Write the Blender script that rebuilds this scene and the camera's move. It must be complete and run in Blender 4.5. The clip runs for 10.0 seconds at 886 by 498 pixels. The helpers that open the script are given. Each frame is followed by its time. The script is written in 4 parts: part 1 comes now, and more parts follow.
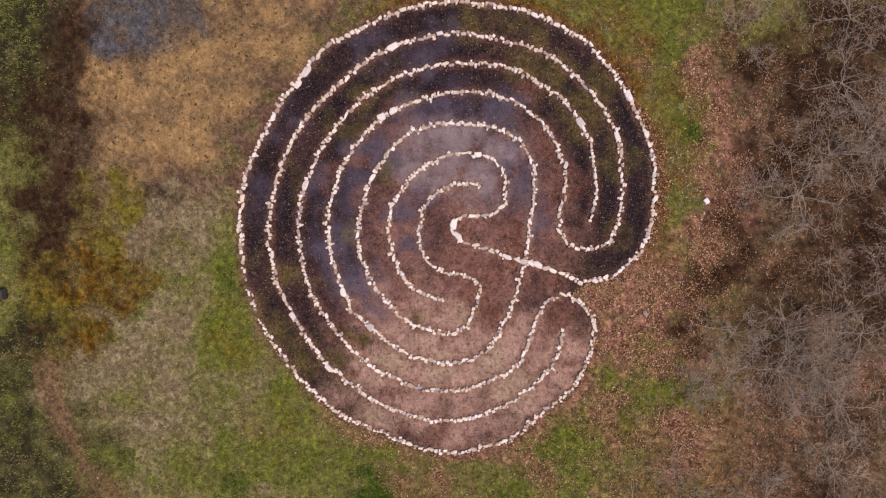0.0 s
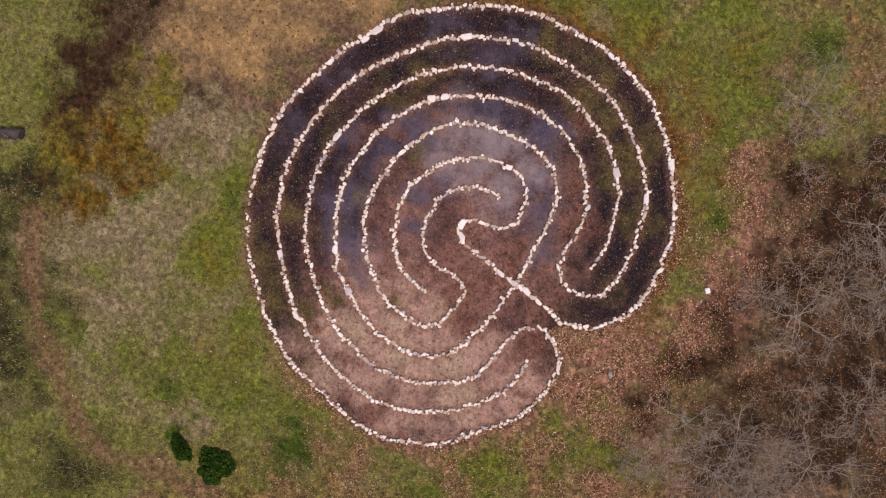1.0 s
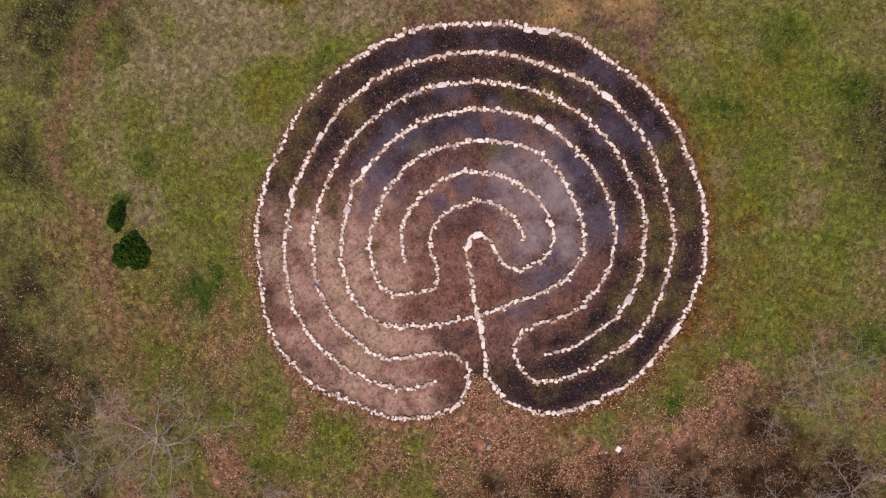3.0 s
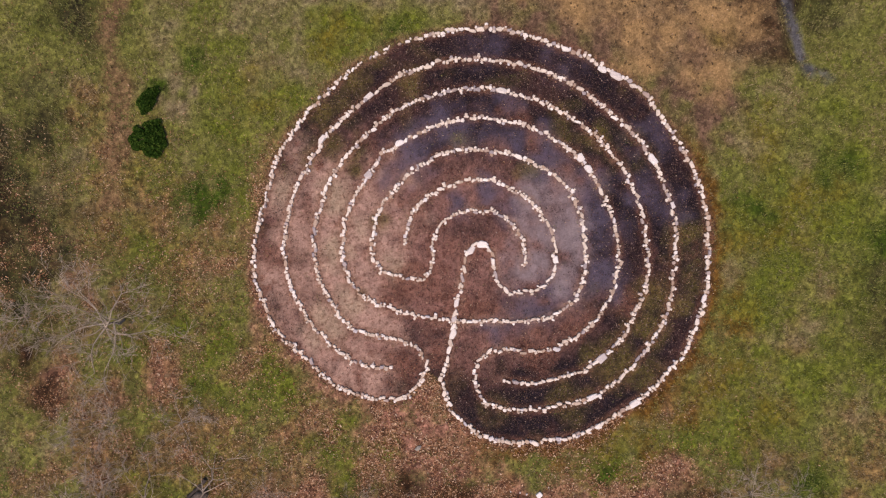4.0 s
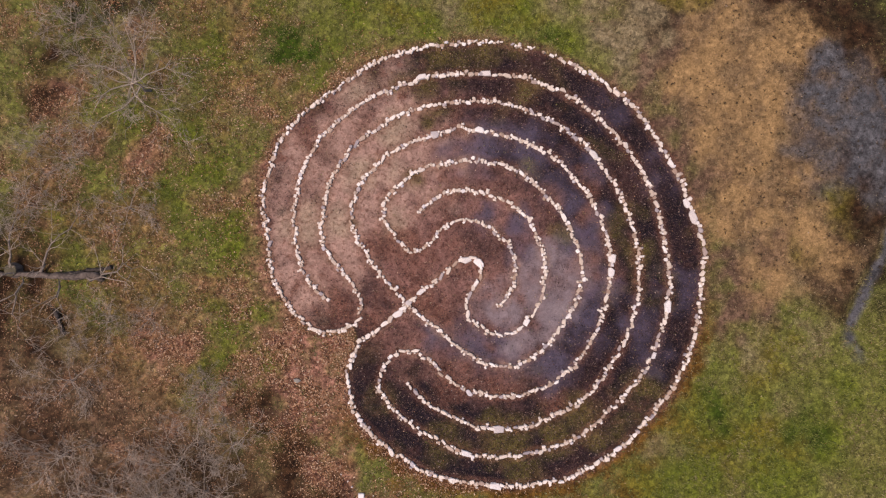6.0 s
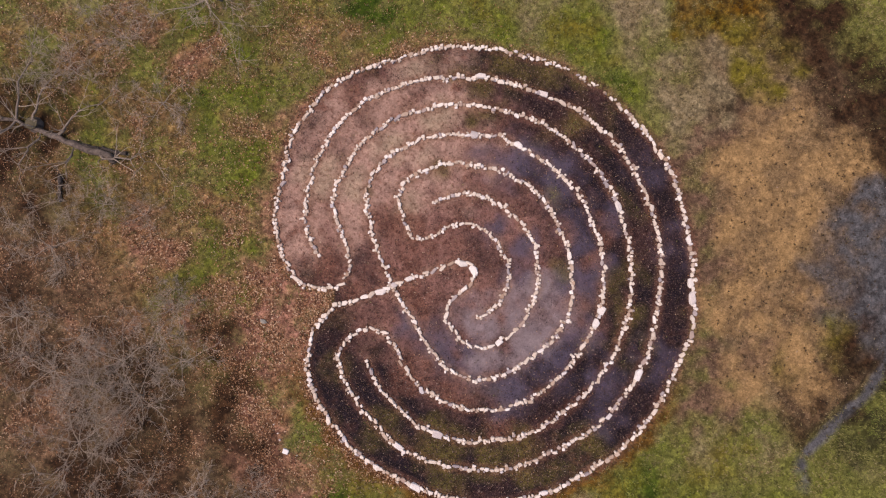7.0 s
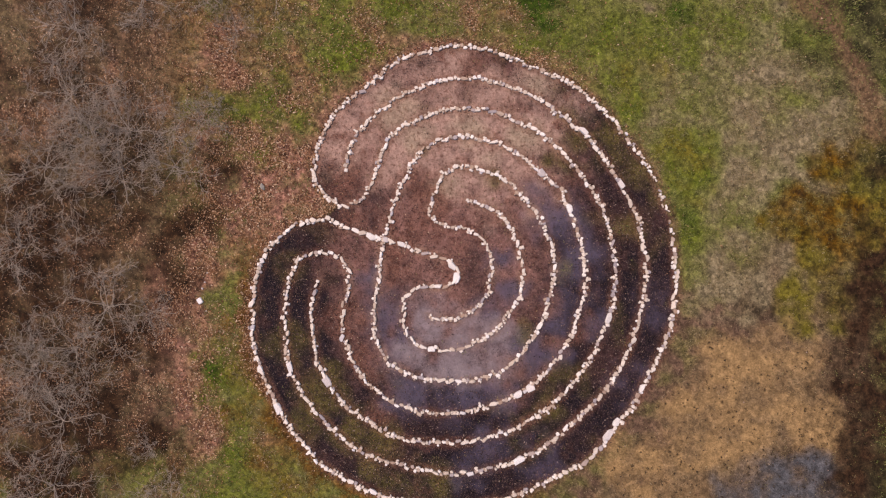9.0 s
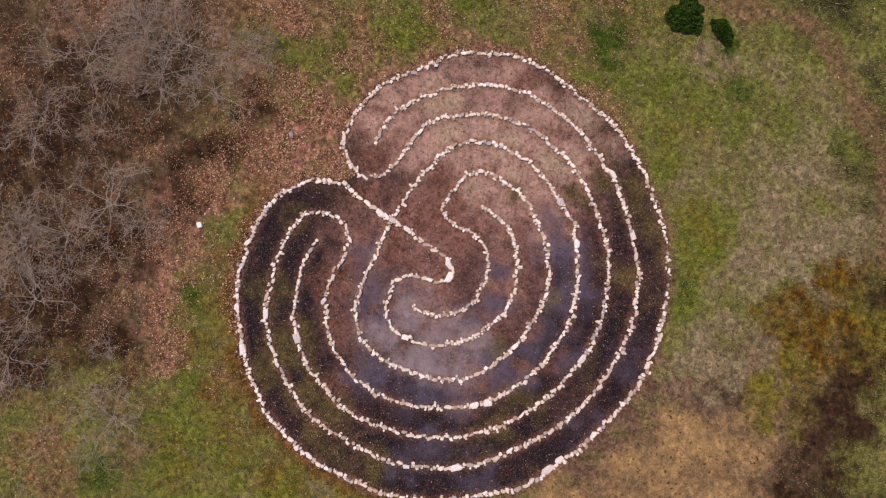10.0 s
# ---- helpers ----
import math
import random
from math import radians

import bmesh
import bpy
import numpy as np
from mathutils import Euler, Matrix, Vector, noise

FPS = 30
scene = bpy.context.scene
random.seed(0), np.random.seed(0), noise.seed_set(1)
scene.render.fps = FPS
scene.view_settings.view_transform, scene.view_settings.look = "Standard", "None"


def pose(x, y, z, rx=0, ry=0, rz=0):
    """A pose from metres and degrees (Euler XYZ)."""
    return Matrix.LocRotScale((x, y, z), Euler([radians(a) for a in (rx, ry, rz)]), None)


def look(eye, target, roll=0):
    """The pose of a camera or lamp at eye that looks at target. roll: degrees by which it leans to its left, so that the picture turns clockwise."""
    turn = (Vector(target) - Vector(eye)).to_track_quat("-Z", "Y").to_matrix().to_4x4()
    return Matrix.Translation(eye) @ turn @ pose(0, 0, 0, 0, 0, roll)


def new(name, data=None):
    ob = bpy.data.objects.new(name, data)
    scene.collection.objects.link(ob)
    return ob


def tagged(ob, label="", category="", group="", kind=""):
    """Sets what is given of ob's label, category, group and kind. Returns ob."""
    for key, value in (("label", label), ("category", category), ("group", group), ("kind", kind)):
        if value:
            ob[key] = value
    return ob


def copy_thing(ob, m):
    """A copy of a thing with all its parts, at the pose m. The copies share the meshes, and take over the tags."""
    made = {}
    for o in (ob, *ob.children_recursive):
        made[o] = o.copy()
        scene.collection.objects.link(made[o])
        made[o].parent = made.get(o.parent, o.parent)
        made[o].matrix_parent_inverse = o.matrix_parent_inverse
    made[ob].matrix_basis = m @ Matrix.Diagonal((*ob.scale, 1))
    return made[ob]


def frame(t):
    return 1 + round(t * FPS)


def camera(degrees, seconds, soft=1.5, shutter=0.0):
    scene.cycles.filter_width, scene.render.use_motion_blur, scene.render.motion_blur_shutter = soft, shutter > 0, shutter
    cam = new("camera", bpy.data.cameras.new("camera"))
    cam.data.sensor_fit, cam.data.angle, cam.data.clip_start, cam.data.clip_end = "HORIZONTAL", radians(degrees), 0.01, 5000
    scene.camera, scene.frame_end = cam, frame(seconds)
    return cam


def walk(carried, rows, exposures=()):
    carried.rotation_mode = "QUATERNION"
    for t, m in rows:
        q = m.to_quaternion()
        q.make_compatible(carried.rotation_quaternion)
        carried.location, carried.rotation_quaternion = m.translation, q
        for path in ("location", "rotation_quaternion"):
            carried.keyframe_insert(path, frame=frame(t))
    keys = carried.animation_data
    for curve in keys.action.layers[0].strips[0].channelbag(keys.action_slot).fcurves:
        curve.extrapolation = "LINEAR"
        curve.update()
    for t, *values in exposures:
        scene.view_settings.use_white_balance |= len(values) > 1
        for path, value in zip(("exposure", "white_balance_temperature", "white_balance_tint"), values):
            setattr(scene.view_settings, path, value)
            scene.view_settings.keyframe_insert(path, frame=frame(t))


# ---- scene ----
# The camera: a drone that hangs over a stone labyrinth and turns on the spot.
cam = camera(76.9, 10.0, soft=1.25)
PATH = [
    (0, pose(-1.025, 0.219, 20.021, 0.771, 0.180, -92.452)),
    (0.5, pose(-1.052, 0.096, 20.045, 0.638, 0.356, -82.292)),
    (1, pose(-1.053, -0.029, 20.079, 0.524, 0.578, -72.029)),
    (1.5, pose(-1.045, -0.081, 20.041, 0.459, 0.615, -61.693)),
    (2, pose(-1.044, -0.086, 19.999, 0.399, 0.568, -51.402)),
    (2.5, pose(-1.060, -0.113, 19.962, 0.359, 0.539, -40.977)),
    (4, pose(-1.289, -0.147, 19.819, 0.253, 0.029, -10.022)),
    (4.5, pose(-1.320, -0.220, 19.700, 0.230, -0.138, 0.000)),
    (5, pose(-1.283, -0.282, 19.603, 0.178, -0.112, 9.944)),
    (5.5, pose(-1.199, -0.349, 19.545, 0.225, 0.013, 19.850)),
    (7, pose(-0.898, -0.445, 19.498, 0.540, 0.519, 48.877)),
    (7.5, pose(-0.835, -0.384, 19.474, 0.512, 0.643, 58.749)),
    (8, pose(-0.833, -0.297, 19.514, 0.361, 0.791, 68.618)),
    (8.5, pose(-0.882, -0.285, 19.565, 0.136, 0.767, 78.305)),
    (9, pose(-0.927, -0.326, 19.632, -0.058, 0.724, 87.610)),
    (9.5, pose(-0.931, -0.378, 19.707, -0.177, 0.685, 96.163)),
    (10, pose(-0.906, -0.394, 19.795, -0.155, 0.716, 104.529)),
]
walk(cam, PATH, [(0, 0.09, 7300, 25), (10, 0.09, 7300, 26)])

# Light: a bright overcast sky with a very soft sun behind thin cloud.
SUN_HEIGHT, SUN_FROM = radians(62), radians(215)
world = bpy.data.worlds.new("sky")
scene.world = world
world.use_nodes = True
wn = world.node_tree.nodes
sky = wn.new("ShaderNodeTexSky")
sky.sky_type, sky.sun_disc = "NISHITA", False
sky.sun_elevation, sky.sun_rotation = SUN_HEIGHT, SUN_FROM
sky.dust_density, sky.air_density, sky.ozone_density = 1.5, 1.2, 4.0
world.node_tree.links.new(sky.outputs[0], wn["Background"].inputs[0])
wn["Background"].inputs[1].default_value = 0.12
sun = new("sun", bpy.data.lights.new("sun", "SUN"))
sun.data.energy, sun.data.angle, sun.data.color = 2.8, radians(24), (1.0, 0.88, 0.74)
away = Vector((math.sin(SUN_FROM) * math.cos(SUN_HEIGHT), math.cos(SUN_FROM) * math.cos(SUN_HEIGHT), math.sin(SUN_HEIGHT)))
sun.matrix_world = look(away * 60, (0, 0, 0))

# ---- the plan: walls of stones, as smooth lines through a few places ----
OUTER_RING = [(-3.94, -5.04), (-4.86, -4.73), (-5.71, -4.28), (-6.37, -3.57), (-6.93, -2.79), (-7.50, -2.01), (-7.83, -1.11), (-8.02, -0.16), (-7.95, 0.81), (-7.65, 1.73), (-7.26, 2.61), (-6.86, 3.50), (-6.37, 4.33), (-5.74, 5.05), (-5.02, 5.69), (-4.20, 6.22), (-3.41, 6.78), (-2.50, 7.10), (-1.58, 7.40), (-0.62, 7.47), (0.34, 7.53), (1.30, 7.43), (2.25, 7.23), (3.12, 6.81), (3.97, 6.35), (4.79, 5.84), (5.56, 5.24), (6.26, 4.59), (6.88, 3.88), (7.27, 2.99), (7.66, 2.11), (7.96, 1.18), (8.12, 0.23), (8.16, -0.74), (8.00, -1.69), (7.79, -2.63), (7.47, -3.55), (7.00, -4.40), (6.48, -5.21), (5.73, -5.81), (4.94, -6.36), (4.06, -6.75), (3.17, -7.15), (2.24, -7.38), (1.27, -7.40), (0.31, -7.29), (-0.63, -7.04), (-1.44, -6.52), (-1.99, -5.74)]
SPINE = [(-1.99, -5.74), (-2.09, -5.18), (-2.09, -4.61), (-1.86, -4.08), (-1.65, -3.55), (-1.45, -3.01), (-1.27, -2.47), (-1.10, -1.93), (-0.85, -1.41), (-0.68, -0.87), (-0.45, -0.34), (0.02, -0.07), (0.37, -0.40), (0.38, -0.97), (0.43, -1.54), (0.74, -2.00)]
INNER_HOOK = [(0.74, -2.00), (1.40, -2.06), (2.05, -1.91), (2.51, -1.47), (2.62, -0.82), (2.59, -0.15), (2.39, 0.48), (2.08, 1.06), (1.60, 1.53), (1.07, 1.92), (0.44, 2.14), (-0.22, 2.19), (-0.87, 2.05), (-1.51, 1.85), (-2.05, 1.48), (-2.38, 0.90), (-2.61, 0.28)]
THIRD_RING = [(0.00, -5.02), (0.69, -5.23), (1.40, -5.30), (2.12, -5.25), (2.83, -5.16), (3.48, -4.87), (4.11, -4.53), (4.61, -4.04), (5.02, -3.45), (5.45, -2.87), (5.72, -2.21), (5.86, -1.51), (5.92, -0.79), (5.90, -0.08), (5.77, 0.63), (5.63, 1.33), (5.33, 1.99), (4.99, 2.62), (4.55, 3.18), (4.05, 3.69), (3.52, 4.18), (2.93, 4.58), (2.28, 4.87), (1.62, 5.15), (0.92, 5.33), (0.21, 5.41), (-0.51, 5.37), (-1.21, 5.30), (-1.91, 5.11), (-2.56, 4.82), (-3.18, 4.46), (-3.77, 4.05), (-4.31, 3.58), (-4.81, 3.07), (-5.16, 2.44), (-5.49, 1.80), (-5.71, 1.12), (-5.82, 0.41), (-5.80, -0.30), (-5.60, -0.99), (-5.33, -1.65), (-4.96, -2.27), (-4.35, -2.61), (-3.67, -2.82), (-3.04, -3.16), (-2.61, -3.71), (-2.73, -4.39), (-3.25, -4.87), (-3.94, -5.04)]
SECOND_RING = [(-3.80, -3.91), (-4.59, -3.68), (-5.28, -3.23), (-5.83, -2.62), (-6.29, -1.95), (-6.62, -1.20), (-6.83, -0.40), (-6.86, 0.42), (-6.76, 1.23), (-6.50, 2.02), (-6.18, 2.77), (-5.69, 3.44), (-5.15, 4.06), (-4.61, 4.67), (-3.94, 5.15), (-3.23, 5.57), (-2.49, 5.94), (-1.74, 6.25), (-0.93, 6.39), (-0.11, 6.46), (0.71, 6.43), (1.52, 6.27), (2.30, 6.00), (3.06, 5.70), (3.76, 5.27), (4.42, 4.77), (4.97, 4.17), (5.52, 3.56), (6.02, 2.90), (6.43, 2.19), (6.70, 1.41), (6.89, 0.61), (6.99, -0.21), (6.94, -1.03), (6.77, -1.83), (6.56, -2.63), (6.29, -3.40), (5.88, -4.12), (5.30, -4.70), (4.70, -5.27), (4.01, -5.71), (3.26, -6.05), (2.46, -6.23), (1.64, -6.26), (0.82, -6.21), (0.01, -6.05), (-0.71, -5.68), (-1.00, -4.94), (-0.79, -4.21)]
FOURTH_RING = [(-0.79, -4.21), (-0.20, -3.96), (0.42, -3.97), (1.03, -4.17), (1.67, -4.22), (2.30, -4.12), (2.90, -3.89), (3.46, -3.59), (3.94, -3.17), (4.33, -2.66), (4.63, -2.09), (4.81, -1.47), (4.87, -0.83), (4.85, -0.19), (4.75, 0.45), (4.62, 1.07), (4.38, 1.67), (4.08, 2.24), (3.66, 2.72), (3.20, 3.17), (2.70, 3.56), (2.13, 3.86), (1.53, 4.08), (0.92, 4.30), (0.28, 4.35), (-0.36, 4.33), (-1.00, 4.24), (-1.62, 4.09), (-2.23, 3.87), (-2.81, 3.61), (-3.26, 3.16), (-3.73, 2.71), (-4.13, 2.21), (-4.47, 1.67), (-4.66, 1.05), (-4.81, 0.43), (-4.80, -0.21), (-4.62, -0.82), (-4.25, -1.34), (-3.69, -1.66), (-3.14, -1.98), (-2.58, -2.27), (-1.96, -2.43), (-1.35, -2.65)]
FIFTH_RING = [(-1.35, -2.65), (-0.71, -2.78), (-0.06, -2.85), (0.59, -2.98), (1.23, -3.10), (1.89, -3.11), (2.52, -2.93), (3.06, -2.57), (3.40, -2.01), (3.61, -1.39), (3.71, -0.74), (3.76, -0.09), (3.70, 0.56), (3.52, 1.19), (3.14, 1.72), (2.65, 2.16), (2.16, 2.59), (1.57, 2.87), (0.93, 3.05), (0.32, 3.26), (-0.33, 3.32), (-0.98, 3.19), (-1.60, 2.98), (-2.16, 2.65), (-2.70, 2.28), (-3.18, 1.83), (-3.49, 1.25), (-3.70, 0.63), (-3.76, -0.01), (-3.41, -0.54), (-2.82, -0.82), (-2.19, -1.00)]
SIXTH_RING = [(-2.19, -1.00), (-1.87, -0.73), (-1.69, -0.32), (-1.64, 0.11), (-1.49, 0.52), (-1.19, 0.84), (-0.79, 1.01), (-0.36, 1.12), (0.08, 1.07), (0.50, 0.96), (0.91, 0.79), (1.23, 0.49), (1.45, 0.11), (1.56, -0.31), (1.55, -0.75), (1.46, -1.18)]

# ---- the plan: patches of ground (x, y, radius, strength) ----
SAND = [(4.8, 9.9, 1.6, 1.0), (5.9, 8.0, 1.1, 1.0), (3.6, 11.0, 1.2, 1.0), (3.5, 9.3, 0.9, 1.0), (4.9, 11.7, 0.8, 0.8), (6.5, 6.8, 0.9, 0.6), (4.6, 10.9, 1.5, 1.0), (5.5, 12.0, 1.1, 1.0), (6.1, 9.2, 1.3, 1.0), (5.5, 7.8, 0.9, 1.0), (7.6, 6.6, 1.1, 0.9), (6.6, 5.1, 0.7, 0.8), (6.5, 8.0, 0.9, 0.9), (7.2, 6.5, 0.9, 0.9), (9.9, 6.0, 1.2, 0.9), (7.8, 7.7, 1.0, 0.9), (9.3, 4.5, 1.0, 0.8), (5.8, 7.5, 0.8, 0.8), (6.5, 4.7, 0.4, 0.8)]
GRAVEL = [(9.5, 10.0, 1.2, 0.8), (8.6, 11.4, 1.0, 0.8), (8.6, 9.1, 0.8, 0.8), (9.3, 8.4, 0.7, 0.72), (7.2, 11.9, 0.6, 0.8), (11.0, 9.4, 0.8, 0.8), (12.5, 4.1, 0.4, 0.8), (13.1, 3.9, 0.3, 0.8), (7.9, 10.8, 1.0, 0.8), (8.2, 9.2, 0.8, 0.8), (9.9, 10.4, 0.9, 1.0), (8.9, 11.5, 0.7, 1.0), (8.1, 10.8, 0.7, 1.0)]
OCHRE = [(-1.5, 11.4, 0.6, 1.0), (-1.6, 14.0, 1.1, 0.9), (-3.2, 13.7, 0.8, 0.9), (-0.4, 12.5, 0.8, 0.7), (-3.1, 15.1, 0.8, 0.8), (-1.0, 12.5, 1.1, 1.0), (-1.9, 11.8, 0.7, 1.0), (-0.9, 14.5, 1.0, 0.8), (-2.7, 14.6, 0.9, 0.6), (0.2, 12.4, 0.7, 0.6)]
YELLOW = [(1.4, 11.3, 0.6, 1.0), (2.1, 13.1, 0.6, 0.8), (-2.6, 14.6, 0.9, 1.0), (-0.7, 14.8, 0.8, 0.8), (0.2, 12.5, 0.7, 0.8), (-2.8, 8.2, 0.7, 0.4), (1.5, 11.9, 0.9, 1.0), (0.9, 13.6, 0.8, 0.6), (10.2, 8.0, 0.9, 0.8), (4.1, -7.9, 1.0, 0.6), (10.3, 6.2, 0.7, 0.7), (10.4, -1.4, 1.0, 0.6), (12.0, -0.3, 1.0, 0.5), (9.2, -1.4, 0.7, 0.6), (10.6, 1.7, 0.9, 0.5), (6.9, -6.8, 0.8, 0.6), (8.7, -4.1, 0.7, 0.7), (7.7, -6.5, 0.9, 0.6), (9.1, -7.7, 1.0, 0.6), (-3.9, 7.9, 0.7, 0.7), (-6.9, 6.5, 0.9, 0.5)]
PALE_NORTH = [(-3.6, 9.6, 1.8, 0.77), (-4.3, 12.1, 1.5, 0.85), (-5.8, 13.9, 1.3, 0.68), (-6.0, 10.3, 1.4, 0.77), (0.5, 9.2, 1.0, 0.85), (-0.6, 8.7, 0.9, 0.85), (-6.5, 7.9, 1.1, 0.59), (1.2, 11.5, 0.6, 0.85), (-5.3, 8.2, 1.1, 0.51), (-6.6, 11.9, 1.1, 0.85), (-5.3, 10.3, 1.3, 0.85), (-3.5, 10.8, 1.0, 0.85), (-7.9, 11.1, 0.9, 0.85), (-5.4, 7.6, 1.0, 0.51), (-9.7, 7.1, 0.8, 0.77), (-9.3, 7.8, 0.8, 0.51), (-9.6, 10.0, 0.9, 0.42), (-4.9, 10.7, 1.7, 0.77), (-5.6, 9.0, 1.1, 0.59), (0.8, 9.7, 1.1, 0.85), (-0.8, 9.3, 0.9, 0.68), (-0.0, 10.8, 0.9, 0.68)]
PALE_SOUTH = [(10.3, -4.7, 0.8, 0.54), (8.7, -2.6, 0.6, 0.48), (9.9, -7.6, 1.0, 0.24), (11.8, -8.2, 1.0, 0.24), (11.7, -4.6, 0.9, 0.3), (9.8, 1.7, 0.7, 0.36), (13.5, -4.1, 1.0, 0.3), (9.0, 0.4, 0.6, 0.3), (-6.7, -6.2, 0.6, 0.36)]
GREEN_NW = [(-1.2, 7.9, 0.8, 0.85), (-2.8, 8.2, 0.7, 0.78), (-4.1, 8.0, 0.8, 0.78), (-8.5, 6.7, 1.1, 0.78), (-7.7, 8.3, 0.8, 0.68), (-3.6, 7.9, 0.8, 0.85), (-8.8, 7.9, 0.8, 0.78), (-8.1, 6.2, 1.0, 0.85), (-7.5, 8.1, 0.8, 0.78), (-8.2, 10.1, 0.7, 0.59), (-11.3, 1.5, 0.9, 0.48), (-7.8, 2.7, 0.8, 0.48), (-5.9, 5.9, 0.7, 0.59), (-8.4, 12.1, 0.8, 0.68), (-9.3, -2.4, 0.9, 0.48)]
GREEN_SW = [(-11.2, 4.5, 0.9, 0.59), (-8.2, 4.4, 1.0, 0.51), (-8.1, 6.3, 1.0, 0.59), (-10.5, -3.0, 1.0, 0.77), (-11.0, -1.5, 0.8, 0.77), (-9.3, -1.6, 0.8, 0.68), (-8.0, -3.4, 1.0, 0.77), (-9.6, -3.7, 0.7, 0.68), (-12.2, 1.9, 0.8, 0.51), (-6.1, -6.3, 1.0, 0.77), (-13.5, -6.4, 0.7, 0.59), (-12.2, -6.9, 0.7, 0.51), (-12.7, -1.8, 0.6, 0.51), (-6.0, -7.0, 0.8, 0.85), (-4.9, -6.5, 0.7, 0.59), (2.7, -8.9, 0.9, 0.85), (-9.7, -1.9, 1.0, 0.51)]
GREEN_SE = [(10.4, -3.0, 1.5, 1.0), (12.4, -1.4, 1.5, 1.0), (14.2, -2.7, 1.0, 1.0), (11.2, -0.4, 1.0, 0.9), (9.2, -0.8, 0.8, 0.9), (13.6, -0.0, 0.9, 0.9), (9.9, -4.3, 1.0, 0.7), (13.0, -5.0, 1.4, 0.7), (13.4, 2.2, 1.0, 0.6), (10.8, -2.0, 1.2, 0.7), (8.8, -3.7, 0.8, 0.8), (8.4, -7.8, 1.2, 0.9), (10.5, -7.0, 1.3, 0.8), (9.0, -6.0, 1.0, 0.8), (12.4, -6.6, 1.2, 0.7), (10.0, -10.3, 0.8, 1.0), (6.3, -8.1, 0.7, 1.0), (3.3, -8.8, 0.8, 1.0), (13.9, -2.8, 0.7, 1.0), (13.6, -4.9, 1.2, 0.6), (9.4, 0.1, 0.7, 0.5), (2.3, -9.0, 0.4, 1.0)]
LUSH = [(-9.8, 3.3, 0.7, 1.0), (-9.5, 3.8, 0.5, 0.88), (-9.6, 3.5, 0.7, 0.99), (-8.9, 3.7, 0.5, 0.99), (-10.4, 7.4, 0.3, 0.88), (3.1, -9.0, 0.5, 0.77), (14.0, -2.9, 0.5, 0.88), (-8.9, 8.1, 0.5, 0.55), (9.8, -10.4, 0.7, 0.66), (2.9, -9.2, 0.3, 0.77), (-1.6, 7.9, 0.5, 0.55), (9.9, -0.8, 0.6, 0.66), (14.2, -2.7, 0.8, 0.77), (-10.8, -3.5, 0.5, 0.55), (13.1, 0.3, 0.7, 0.55)]
RUSSET = [(6.9, -5.5, 0.3, 0.49), (5.9, -6.5, 0.3, 0.54), (4.3, -7.3, 0.3, 0.49), (6.3, -6.9, 0.3, 0.38), (7.5, -4.6, 0.2, 0.43), (8.1, -4.6, 0.5, 0.49), (7.4, -6.1, 0.5, 0.49), (6.1, -7.0, 0.6, 0.54), (8.5, -3.3, 0.3, 0.38), (4.6, -7.4, 0.5, 0.43), (3.2, -7.7, 0.3, 0.43), (5.2, -8.3, 0.4, 0.43), (-0.3, -8.2, 0.5, 0.43), (1.3, -8.1, 0.3, 0.43), (-2.3, -8.7, 0.4, 0.38), (-2.1, -9.8, 0.3, 0.49), (-1.5, -8.1, 0.3, 0.27), (1.5, -8.0, 0.3, 0.32), (4.7, -8.1, 0.5, 0.38)]
LITTER_EAST = [(-2.6, -6.5, 1.0, 1.0), (-3.9, -6.6, 1.0, 1.0), (-2.3, -8.1, 0.9, 0.88), (-1.1, -9.0, 0.8, 0.99), (-3.5, -8.6, 0.9, 0.99), (2.7, -9.5, 0.7, 1.0), (5.0, -9.1, 0.8, 1.0), (-3.4, -5.6, 0.6, 1.0), (-4.8, -8.8, 0.8, 0.77), (0.9, -9.7, 0.8, 0.99), (-0.8, -10.4, 0.8, 0.55), (-8.1, -7.8, 1.1, 0.66), (5.8, -9.3, 0.7, 1.0), (4.1, -9.7, 0.8, 1.0), (2.5, -10.0, 0.8, 1.0), (0.6, -10.1, 1.0, 1.0), (-0.8, -9.2, 0.9, 1.0), (-2.4, -7.1, 0.9, 1.0), (-3.1, -5.8, 0.8, 1.0)]
LITTER_WEST = [(-4.3, -5.6, 1.0, 0.92), (-5.7, -5.0, 1.0, 0.8), (-6.8, -3.8, 0.8, 0.8), (-7.6, -2.3, 0.8, 0.92), (-3.6, -5.8, 1.0, 1.0), (-3.8, -6.9, 1.1, 1.0), (-1.7, -7.3, 1.0, 1.0), (-5.6, -4.6, 0.6, 1.0), (-7.1, -2.8, 0.5, 1.0), (-7.7, -1.3, 0.5, 1.0), (-3.1, -5.3, 0.8, 1.0), (-4.9, -7.3, 0.9, 0.69), (-14.0, 0.8, 0.8, 0.57), (-14.3, -3.1, 0.8, 0.69), (-15.5, -2.3, 0.8, 0.69), (-11.8, -2.6, 0.7, 0.69), (-14.8, 2.1, 0.9, 0.57)]
